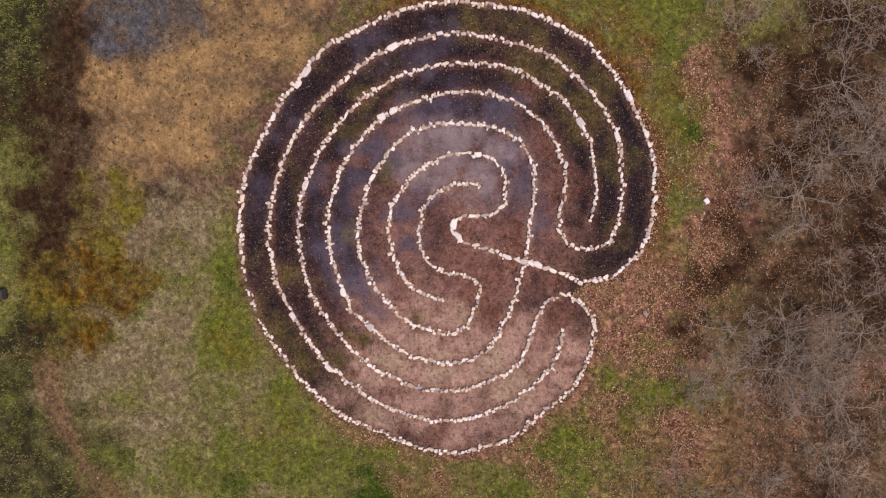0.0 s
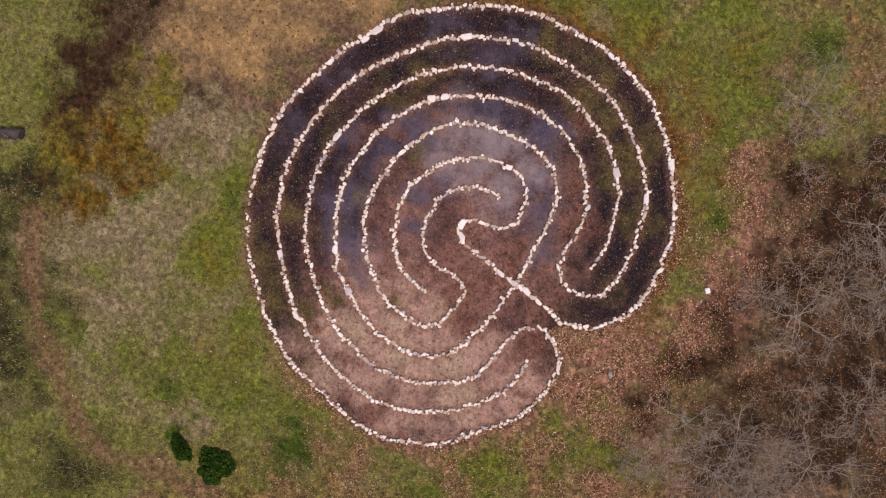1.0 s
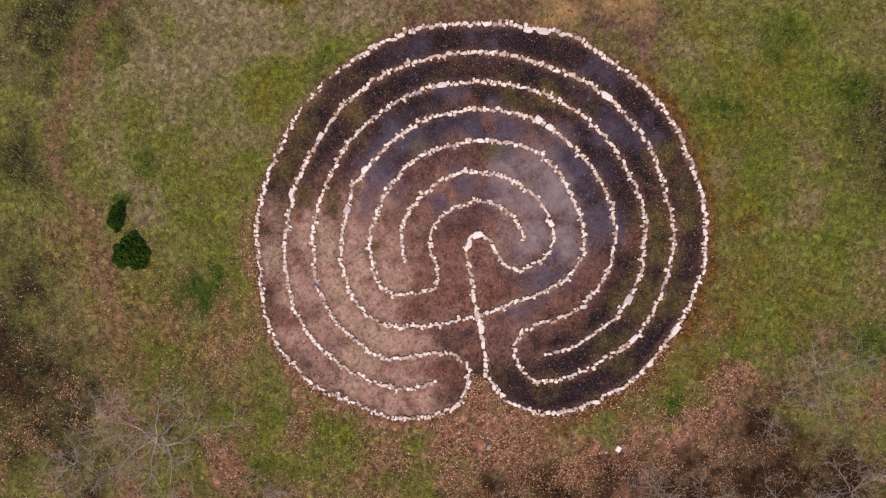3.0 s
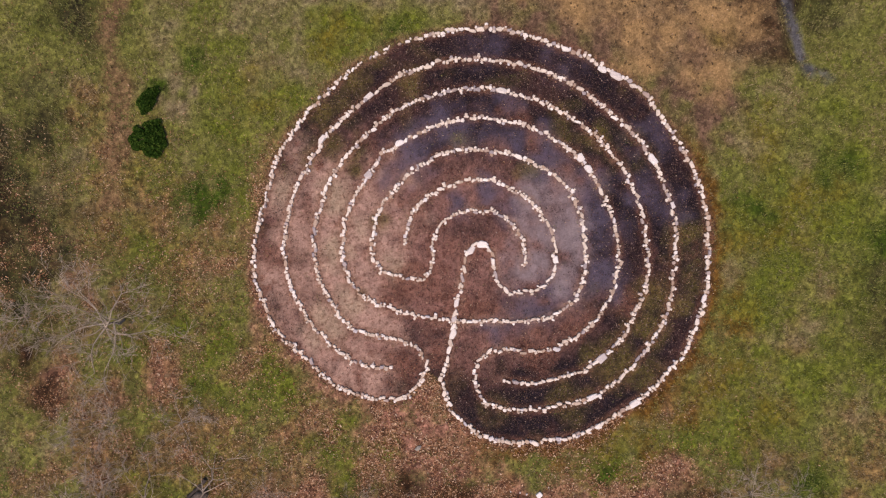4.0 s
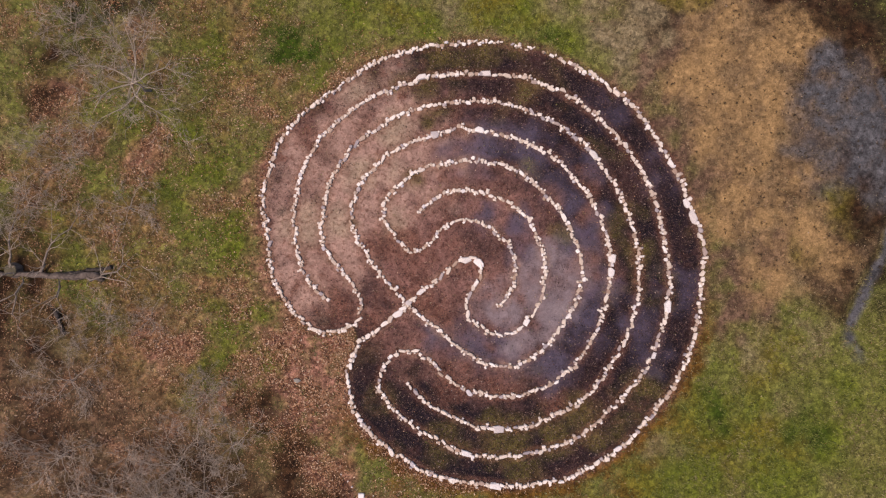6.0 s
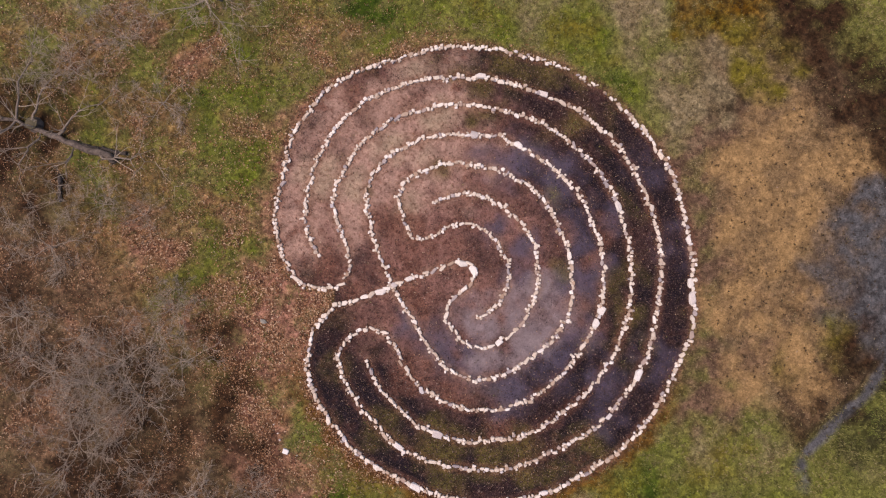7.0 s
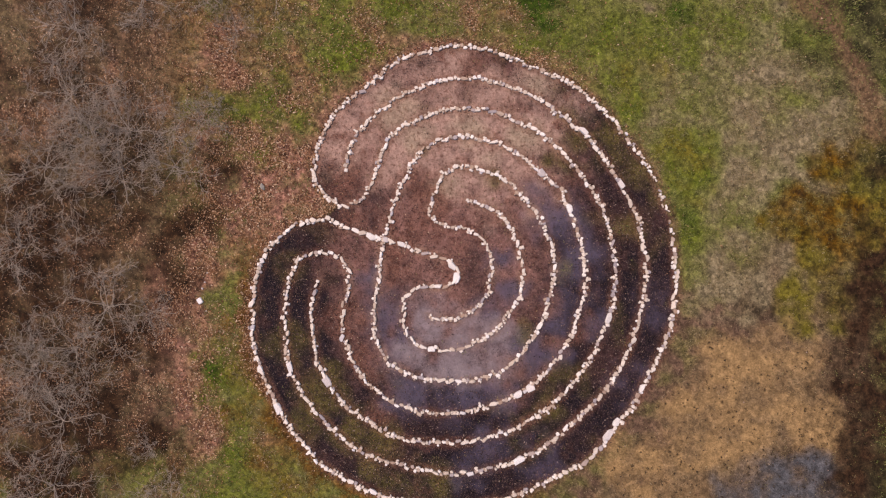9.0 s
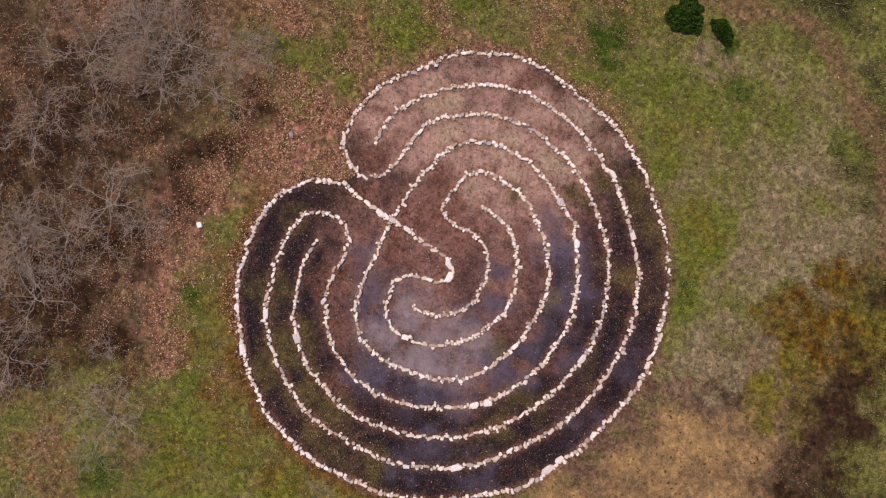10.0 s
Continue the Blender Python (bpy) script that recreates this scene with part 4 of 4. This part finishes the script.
def weed_tufts():
    """Small dark clumps on the bare sand and gravel."""
    x, y, m, r = sample(26000, 57)
    keep = r.random(len(x)) < 0.28 * np.maximum(m["sand"], m["gravel"]) + 2.5 * m["sand"] * m["gravel"]
    x, y = x[keep], y[keep]
    m = {key: value[keep] for key, value in m.items()}
    n, per = len(x), 12
    spread = np.repeat(r.uniform(0.010, 0.036, n), per)
    k = n * per
    a = r.uniform(0, 6.3, k)
    bx, by = np.repeat(x, per) + r.normal(0, 1, k) * spread, np.repeat(y, per) + r.normal(0, 1, k) * spread
    zz, wide, long = np.repeat(ground_z(x, y), per), r.uniform(0.008, 0.016, k), r.uniform(0.02, 0.06, k)
    c, s = np.cos(a), np.sin(a)
    v = np.stack([np.stack([bx - s * wide, by + c * wide, zz], -1), np.stack([bx + s * wide, by - c * wide, zz], -1),
                  np.stack([bx + c * long, by + s * long, zz + 0.04], -1)], 1)
    me = mesh_of("weed_tufts", v.reshape(-1, 3), np.arange(3 * k).reshape(-1, 3), 3)
    me.materials.append(scatter_material("dead_weed", (0.0, (0.012, 0.009, 0.006)), (1.0, (0.075, 0.050, 0.026))))
    tagged(new("weed_tufts", me), "small dark dead weed tufts on the bare sand", "weeds", kind="stuff")


fallen_leaves()
grass_blades()
bark_chips()
weed_tufts()


# ---- trees and shrubs ----
def tube(verts, faces, line, radii, sides):
    """Adds a tapered tube along a line to the lists."""
    start = len(verts)
    for k, (p, r) in enumerate(zip(line, radii)):
        d = (line[min(k + 1, len(line) - 1)] - line[max(k - 1, 0)]).normalized()
        u = d.orthogonal().normalized()
        w = d.cross(u)
        verts.extend(p + r * (math.cos(a) * u + math.sin(a) * w) for a in (2 * math.pi * i / sides for i in range(sides)))
    for k in range(len(line) - 1):
        for i in range(sides):
            a, b = start + k * sides + i, start + k * sides + (i + 1) % sides
            faces.append((a, b, b + sides, a + sides))


def grow(r, bare, twigs, base, way, length, radius, level, droop):
    """A crooked branch, added to the lists bare, with its side branches and twigs, added to the lists twigs."""
    steps = (5, 4, 4, 3)[level]
    line, p, d = [base.copy()], base.copy(), way.normalized()
    for _ in range(steps):
        d = (d + Vector((r.gauss(0, 0.22), r.gauss(0, 0.22), r.gauss(0, 0.14) - droop))).normalized()
        p = p + d * length / steps
        p.z = max(p.z, 0.08)
        line.append(p.copy())
    radii = [radius * (1 - 0.7 * k / steps) for k in range(steps + 1)]
    tube(*bare, line, radii, 5 if level == 0 else 3)
    if level < 3:
        for _ in range((6, 4, 3)[level]):
            k = r.randint(1, steps)
            side = Vector((r.gauss(0, 1), r.gauss(0, 1), r.gauss(0.15, 0.45))).normalized()
            grow(r, twigs, twigs, line[k], (line[k] - line[k - 1]).normalized() + 1.0 * side, length * r.uniform(0.40, 0.66), max(radii[k] * 0.62, 0.0072), level + 1, droop)


def bare_tree(name, seed, base, limbs, length, rise, trunk, label, category, thick):
    """A leafless tree: a trunk, and limbs that each carry their branches and twigs."""
    r = random.Random(seed)
    root = tagged(new(name), label, category)
    root.location = (*base, float(ground_z(*base)) - 0.03)
    verts, faces = [], []
    top = Vector((0, 0, trunk))
    stem = [top * (k / 4) + Vector((r.gauss(0, 0.03), r.gauss(0, 0.03), 0)) for k in range(5)]
    tube(verts, faces, stem, [thick * 1.7 * (1.25 - 0.29 * k) for k in range(5)], 8)

    def link(part_name, lists, material, parent):
        me = mesh_of(part_name, np.array([tuple(v) for v in lists[0]]), np.array(lists[1]), 4, True)
        me.materials.append(material)
        ob = new(part_name, me)
        ob.parent = parent
        return ob

    link("trunk", (verts, faces), BARK, root)
    for k in range(limbs):
        limb, twigs = ([], []), ([], [])
        a = 2 * math.pi * (k + r.uniform(-0.3, 0.3)) / limbs
        way = Vector((math.cos(a), math.sin(a), rise * r.uniform(0.6, 1.4)))
        grow(r, limb, twigs, stem[r.randint(2, 4)], way, length * r.uniform(0.75, 1.2), thick * r.uniform(0.7, 1.1), 0, 0.03)
        tagged(link("twig_spray", twigs, TWIG, link("limb", limb, TWIG, root)), kind="stuff")
    return root


SHRUB_LABEL = "leafless pale grey shrub, a tangle of fine twigs on leaf litter"
kinds_of_shrub = [bare_tree("bare_shrub", 50 + k, at, limbs, length, rise, 0.4, SHRUB_LABEL, "shrub", 0.015)
                  for k, (at, limbs, length, rise) in enumerate((((-4.2, -11.7), 8, 1.5, 0.6), ((-5.6, -11.3), 7, 1.4, 0.7), ((-4.2, -9.8), 6, 1.0, 0.6),
                                                                 ((0.6, -12.3), 8, 1.4, 0.6), ((2.8, -14.9), 7, 1.5, 0.7)))]
for k, (x, y, turn, size) in enumerate(((-5.6, -12.7, 190, 0.9), (-4.4, -14.2, 310, 1.0), (-6.2, -8.4, 205, 0.6), (-10.2, -10.7, 170, 0.8), (-10.1, -8.3, 75, 0.7),
                                        (2.0, -13.6, 95, 0.9), (0.9, -10.9, 300, 0.55), (-1.8, -13.4, 35, 0.7), (-6.9, -13.4, 15, 0.9), (-5.8, -9.0, 250, 0.7),
                                        (7.9, -10.4, 60, 0.85), (4.4, -14.1, 20, 0.95), (5.6, -11.2, 140, 0.5), (-11.4, -4.5, 200, 0.7), (-14.1, -4.0, 20, 0.8),
                                        (-14.5, -6.1, 90, 0.8), (-8.9, -7.5, 10, 0.5), (-16.2, 0.1, 120, 0.9), (6.8, -14.6, 200, 0.9), (-1.6, -15.4, 330, 0.9), (-9.2, -13.2, 240, 0.9))):
    copy_thing(kinds_of_shrub[k % 5], pose(x, y, -0.03, 0, 0, turn) @ Matrix.Scale(size, 4))
bare_tree("bare_tree", 80, (-12.9, -0.6), 11, 1.8, 0.45, 1.2, "leafless young tree with spreading grey branches", "tree", 0.026)


# ---- low green shrubs ----
def green_shrub(x, y, rx, ry, turn, seed, label):
    r = np.random.default_rng(seed)
    root = tagged(new("green_shrub"), label, "shrub")
    root.location = (x, y, float(ground_z(x, y)))
    verts, faces = [], []
    rr = random.Random(seed)
    for k in range(9):
        a = 2 * math.pi * k / 9 + rr.uniform(-0.3, 0.3)
        tip = Vector((rx * 0.7 * math.cos(a), ry * 0.7 * math.sin(a), 0.10))
        tip.rotate(Euler((0, 0, turn)))
        tube(verts, faces, [Vector((0, 0, -0.03)), tip * 0.5 + Vector((0, 0, 0.1)), tip], [0.014, 0.010, 0.004], 4)
    me = mesh_of("stems", np.array([tuple(v) for v in verts]), np.array(faces), 4, True)
    me.materials.append(BARK)
    new("stems", me).parent = root
    n = 4200
    a, d = r.uniform(0, 6.3, n), np.sqrt(r.random(n))
    edge = 1 + 0.12 * np.sin(3 * a + seed) + 0.08 * np.sin(5 * a + 2 * seed) + 0.06 * np.sin(9 * a)
    u, v = rx * d * edge * np.cos(a), ry * d * edge * np.sin(a)
    gap = fractal(u + 30, v + 30 + seed, 0.22, 5, 2) > 0.24
    u, v, d = u[gap], v[gap], d[gap]
    n = len(u)
    x, y = u * math.cos(turn) - v * math.sin(turn), u * math.sin(turn) + v * math.cos(turn)
    z = 0.06 + r.random(n) * 0.38 * (1.1 - d)
    leaf = pieces(x, y, z, r.uniform(0, 6.3, n), r.normal(0, 0.5, n), r.normal(0, 0.5, n), LEAF_SHAPE, r.uniform(0.05, 0.11, (n, 1)) * np.ones((1, 3)))
    f = LEAF_FACES[None] + 5 * np.arange(n)[:, None, None]
    me = mesh_of("crown", leaf.reshape(-1, 3), f.reshape(-1, 3), 3)
    me.materials.append(SHRUB)
    new("crown", me).parent = root


green_shrub(-10.85, 5.6, 0.64, 0.62, -0.7, 3, "low dark green leafy shrub, the larger of two, in dry grass")
green_shrub(-10.65, 6.95, 0.27, 0.50, -0.7, 4, "small dark green leafy shrub in dry grass beside a larger one")


# ---- fallen logs ----
def log(a, b, radius, seed, label):
    r = random.Random(seed)
    root = tagged(new("fallen_log"), label, "log")
    verts, faces = [], []
    a, b = Vector((*a, radius * 0.8)), Vector((*b, radius * 0.75))
    root.location = a
    line = [(b - a) * (k / 12) + Vector((r.gauss(0, 0.02), r.gauss(0, 0.02), r.gauss(0, 0.008))) for k in range(13)]
    tube(verts, faces, line, [radius * (1.05 - 0.025 * k + r.gauss(0, 0.07)) for k in range(13)], 12)
    n = len(verts)
    me = bpy.data.meshes.new("stem")
    me.from_pydata([tuple(v) for v in verts], [], faces + [tuple(range(11, -1, -1)), tuple(range(n - 12, n))])
    me.materials.append(ROTTEN)
    new("stem", me).parent = root
    for k in (4, 8, 10):
        verts, faces = [], []
        way = Vector((r.gauss(0, 1), r.gauss(0, 1), 0.5)).normalized()
        grow(r, (verts, faces), (verts, faces), line[k], way, r.uniform(0.5, 0.9), radius * 0.22, 2, 0.02)
        me = mesh_of("snag", np.array([tuple(v) for v in verts]), np.array(faces), 4, True)
        me.materials.append(BARK)
        new("snag", me).parent = root


def fallen_tree(foot, tip, radius, boughs, label):
    """A dead tree that lies on the ground: a stem, and boughs that end where they are told to."""
    r = random.Random(6)
    root = tagged(new("fallen_tree"), label, "tree")
    a, b = Vector((*foot, radius * 0.9)), Vector((*tip, 0.12))
    root.location = a

    def link(name, line, radii, twigs):
        wood, spray = ([], []), ([], [])
        tube(*wood, line, radii, 9)
        if name == "stem":
            wood[1].extend((0, 8 - 2 * i, 7 - 2 * i, 6 - 2 * i) for i in range(3))
        for k, length in twigs:
            way = (line[k] - line[k - 1]).normalized() + Vector((r.gauss(0, 0.8), r.gauss(0, 0.8), 0.3))
            grow(r, spray, spray, line[k], way, length, max(radii[k] * 0.5, 0.008), 2, 0.03)
        above = root
        for part_name, lists, material in ((name, wood, LOG if name == "stem" else BARK), ("twig_spray", spray, TWIG)):
            me = mesh_of(part_name, np.array([tuple(v) for v in lists[0]]), np.array(lists[1]), 4, True)
            me.materials.append(material)
            ob = new(part_name, me)
            ob.parent, above = above, ob
        tagged(ob, kind="stuff")

    stem = [(b - a) * (k / 14) + Vector((r.gauss(0, 0.035), r.gauss(0, 0.035), r.gauss(0, 0.012))) for k in range(15)]
    link("stem", stem, [radius * (1.0 - 0.05 * k + r.gauss(0, 0.13)) for k in range(15)], [(k, r.uniform(0.5, 1.0)) for k in (9, 11, 12, 13, 14, 14)])
    for at, end in boughs:
        start = stem[at]
        goal = Vector((*end, 0.3)) - a
        line = [start.lerp(goal, k / 7) + Vector((r.gauss(0, 0.11), r.gauss(0, 0.11), 0.25 * math.sin(math.pi * k / 7))) * (k > 0) for k in range(8)]
        link("bough", line, [radius * 0.28 * (1 - 0.11 * k) * r.uniform(0.8, 1.2) for k in range(8)], [(k, r.uniform(0.6, 1.3)) for k in (1, 2, 2, 3, 4, 4, 5, 6, 7, 7)])


fallen_tree((-11.02, -7.02), (-14.89, -9.10), 0.15,
            ((5, (-11.08, -9.54)), (10, (-14.80, -6.20)), (12, (-15.85, -6.16)), (9, (-12.43, -10.13)), (7, (-12.67, -5.74)), (2, (-10.00, -5.92)), (12, (-13.76, -10.19))),
            "weathered grey fallen tree with split bark and bare boughs")
log((-10.98, -6.65), (-12.30, -7.63), 0.07, 8, "thin weathered grey log beside a fallen tree")
log((-2.23, 18.26), (-1.70, 15.93), 0.24, 9, "thick dark grey fallen log at the edge of mossy ground")
log((-11.97, -8.87), (-11.30, -9.44), 0.08, 11, "short dark rotten log piece on leaf litter")


def stump(x, y, label):
    """A cut stump with flared roots and a ringed top."""
    root = tagged(new("tree_stump"), label, "stump")
    root.location = (x, y, 0)
    r = random.Random(12)
    bm = bmesh.new()
    rings = []
    for z, k in ((-0.05, 1.35), (0.06, 1.1), (0.18, 0.98), (0.26, 0.93)):
        rings.append([bm.verts.new((0.23 * k * math.cos(a) * (1 + 0.10 * math.sin(5 * a) * (1.4 - k * 0.5)), 0.23 * k * math.sin(a) * (1 + 0.07 * math.sin(3 * a)), z + r.uniform(-0.01, 0.01)))
                      for a in (2 * math.pi * i / 18 for i in range(18))])
    for a, c in zip(rings, rings[1:]):
        for i in range(18):
            bm.faces.new((a[i], a[(i + 1) % 18], c[(i + 1) % 18], c[i]))
    part("bark", bm, LOG, root)
    top = bmesh.new()
    edge = [top.verts.new((v[0] * 0.97, v[1] * 0.97, 0.262)) for v in ((0.214 * math.cos(2 * math.pi * i / 18), 0.214 * math.sin(2 * math.pi * i / 18)) for i in range(18))]
    mid = top.verts.new((0, 0, 0.255))
    for i in range(18):
        top.faces.new((edge[i], edge[(i + 1) % 18], mid))
    part("cut_face", top, bark_material("cut_wood", (0.045, 0.040, 0.022), (0.13, 0.11, 0.065)), root, "mossy tan cut face")


stump(-13.88, -8.38, "mossy cut tree stump beside the fallen logs")


# ---- a white block on the ground ----
def white_block(x, y, turn):
    root = tagged(new("marker_block"), "small white square marker block on leaf litter", "marker")
    root.matrix_world = pose(x, y, 0.0, 0, 0, turn)
    bm = bmesh.new()
    bmesh.ops.create_cube(bm, size=1, matrix=Matrix.LocRotScale((0, 0, 0.06), None, (0.20, 0.17, 0.12)))
    bmesh.ops.bevel(bm, geom=list(bm.edges), offset=0.012, segments=2, affect="EDGES")
    n = Nodes("chalky_white_paint", 0.7)
    paint = n.done(n.ramp(n.noise(20.0), (0.3, (0.66, 0.64, 0.62)), (0.7, (0.82, 0.81, 0.80))))
    part("block", bm, paint, root)


white_block(0.55, -9.21, 30)


def pebble(x, y, size, turn):
    """A small white stone trodden into the leaf litter."""
    ob = tagged(new("pebble", SLAB_STONES[int(turn) % len(SLAB_STONES)]), "small white stone in leaf litter near a marker block", "stone", "pebbles by the block")
    ob.matrix_world = pose(x, y, float(ground_z(x, y)) + 0.3 * size, 0, 0, turn) @ Matrix.Diagonal((size, 0.7 * size, 0.8 * size, 1))


# ---- a loose stone by the entrance ----
def loose_stone(x, y, turn, label):
    bm = bmesh.new()
    bmesh.ops.create_icosphere(bm, subdivisions=2, radius=1)
    for v in bm.verts:
        v.co *= 1 + 0.35 * (noise.noise(v.co * 1.6 + Vector((x, y, 0))))
    bmesh.ops.scale(bm, vec=(0.12, 0.075, 0.06), verts=list(bm.verts))
    me = bpy.data.meshes.new("field_stone")
    bm.to_mesh(me)
    bm.free()
    me.materials.append(bark_material("lichened_stone", (0.20, 0.19, 0.16), (0.40, 0.38, 0.33)))
    ob = tagged(new("field_stone", me), label, "stone")
    ob.matrix_world = pose(x, y, 0.04, 0, 0, turn)


loose_stone(-3.38, -6.85, 25, "grey lichened field stone lying alone on leaf litter")


# ---- the stone walls of the labyrinth: each stone a piece of its row ----
def stone_mesh(seed, material):
    """A worn block of field stone about 1 x 1 x 1, its foot flat."""
    r = random.Random(seed)
    bm = bmesh.new()
    n = r.choice((4, 4, 5, 5))
    for ring, (z, k) in enumerate(((-0.5, 0.97), (0.28, 1.0), (0.5, 0.84))):
        for i in range(n):
            a = 2 * math.pi * (i + 0.25 * ring) / n + r.uniform(-0.34, 0.34) + 0.6 * (n == 4)
            c, s = math.cos(a), math.sin(a)
            q = (abs(c) ** 4.5 + abs(s) ** 4.5) ** (-1 / 4.5)
            bm.verts.new((0.5 * q * c * k * r.uniform(0.80, 1.10), 0.5 * q * s * k * r.uniform(0.80, 1.10), z + r.uniform(-0.09, 0.09)))
    bmesh.ops.convex_hull(bm, input=list(bm.verts))
    for v in [v for v in bm.verts if not v.link_faces]:
        bm.verts.remove(v)
    me = bpy.data.meshes.new("stone")
    bm.to_mesh(me)
    bm.free()
    me.materials.append(material)
    return me


STONES = [stone_mesh(900 + k, STONE) for k in range(36)]
SLAB_STONES = [stone_mesh(960 + k, SLAB) for k in range(8)]
# Larger slabs that stand out in their rows: place, turn and size.
SLABS = {
    "spine": ((-0.31, -0.28, 38, 0.40, 0.22, 0.10), (0.10, -0.14, -8, 0.40, 0.28, 0.09), (-1.45, -3.07, 62, 0.40, 0.24, 0.08), (-1.15, -2.02, 68, 0.34, 0.16, 0.10), (-1.33, -2.57, 55, 0.24, 0.18, 0.10)),
    "outer": ((5.84, 4.94, -42, 0.52, 0.26, 0.10), (5.40, 5.24, -38, 0.40, 0.22, 0.10), (4.47, -6.62, 14, 0.50, 0.24, 0.09), (3.03, -7.20, 12, 0.30, 0.20, 0.10)),
    "fourth": ((4.08, 2.28, -60, 0.34, 0.28, 0.12), (4.30, 1.84, -58, 0.38, 0.24, 0.12), (-2.15, 3.91, 20, 0.38, 0.22, 0.10), (-3.43, 2.99, 45, 0.34, 0.26, 0.10)),
    "second": ((6.60, 1.78, -62, 0.48, 0.24, 0.11), (-2.95, 5.73, 25, 0.42, 0.20, 0.09), (-4.85, 4.51, 48, 0.40, 0.20, 0.10), (3.03, -6.14, 8, 0.44, 0.20, 0.09)),
    "third": ((3.59, -4.85, 25, 0.44, 0.28, 0.08), (1.74, 5.11, -20, 0.42, 0.20, 0.10)),
    "hook": ((2.58, -1.12, 85, 0.32, 0.20, 0.10),),
}
SPARSE = ((-3.0, 6.95, 0.9), (-1.7, 7.4, 0.7), (-7.3, 2.6, 0.5))
ROW_LABELS = {
    "outer": ("outermost ring of pale stones round the soil bed", 0.215, 0.175),
    "spine": ("winding spine of pale stones from the entrance to the core", 0.30, 0.18),
    "hook": ("innermost hook of pale stones about the core", 0.20, 0.155),
    "third": ("third ring of pale stones with a rounded turn", 0.195, 0.155),
    "second": ("second ring of pale stones inside the outermost one", 0.205, 0.16),
    "fourth": ("fourth ring of pale stones that meets the spine", 0.20, 0.16),
    "fifth": ("fifth ring of pale stones with a pointed turn", 0.19, 0.16),
    "sixth": ("short inner ring of pale small stones ending open", 0.165, 0.145),
}


def lay_row(key, seed):
    r = random.Random(seed)
    line = LINES[key]
    label, length, width = ROW_LABELS[key]
    row = tagged(new("stone_row"), label, "stone row", "rows of the labyrinth")
    row.location = (*line[0], 0)
    origin = Vector(row.location)

    def put(x, y, turn, l, w, h, shapes=STONES):
        ob = new("stone", r.choice(shapes))
        ob.parent = row
        ob.matrix_basis = Matrix.Translation(Vector((x, y, float(ground_z(x, y)) + h * 0.30)) - origin) @ pose(0, 0, 0, r.gauss(0, 6), r.gauss(0, 6), turn + r.choice((0, 180))) @ Matrix.Diagonal((l, w, h, 1))

    slabs = SLABS.get(key, ())
    for x, y, turn, l, w, h in slabs:
        put(x, y, turn, l, w, h, SLAB_STONES)
    s, end = 0.0, len(line) * 0.04
    while s < end - 0.06:
        l = min(max(r.lognormvariate(math.log(length * 0.80), 0.34), 0.07), 0.33)
        k = min(int((s + l / 2) / 0.04), len(line) - 2)
        (x, y), d = line[k], line[min(k + 3, len(line) - 1)] - line[max(k - 3, 0)]
        turn = math.degrees(math.atan2(d[1], d[0]))
        nx, ny = -d[1] / np.hypot(*d), d[0] / np.hypot(*d)
        small = 0.84 if key == "outer" and x < -2.5 else 1.0
        l *= small
        thin = key == "outer" and any(math.hypot(x - a, y - b) < c for a, b, c in SPARSE)
        covered = any(math.hypot(x - a, y - b) < 0.34 * c for a, b, _, c, _, _ in slabs)
        if not covered and r.random() > (0.35 if thin else 0.0):
            off = r.gauss(0, 0.035)
            w = width * r.uniform(0.58, 1.0) * small * (0.6 if thin else 1)
            put(x + nx * off, y + ny * off, turn + r.gauss(0, 14), l * 1.0, w, r.uniform(0.06, 0.115))
            if r.random() < 0.36:
                side = r.choice((-1, 1)) * (w * 0.5 + 0.025)
                put(x + nx * (off + side), y + ny * (off + side), turn + r.gauss(0, 25), r.uniform(0.07, 0.15), r.uniform(0.06, 0.11), r.uniform(0.06, 0.11))
            if r.random() < 0.55:
                k2 = min(int((s + l) / 0.04), len(line) - 1)
                off = r.choice((-1, 1)) * r.uniform(0.015, 0.06)
                put(line[k2][0] + nx * off, line[k2][1] + ny * off, r.uniform(0, 360), r.uniform(0.06, 0.11), r.uniform(0.05, 0.09), r.uniform(0.06, 0.10))
        s += 0.90 * l + abs(r.gauss(0, 0.008))


for number, row_key in enumerate(ROWS):
    lay_row(row_key, 300 + number)

for px, py, wide, turn in ((0.12, -9.12, 0.08, 20), (-0.10, -9.03, 0.06, 75), (0.92, -9.02, 0.05, 130), (-0.42, -8.93, 0.05, 200)):
    pebble(px, py, wide, turn)
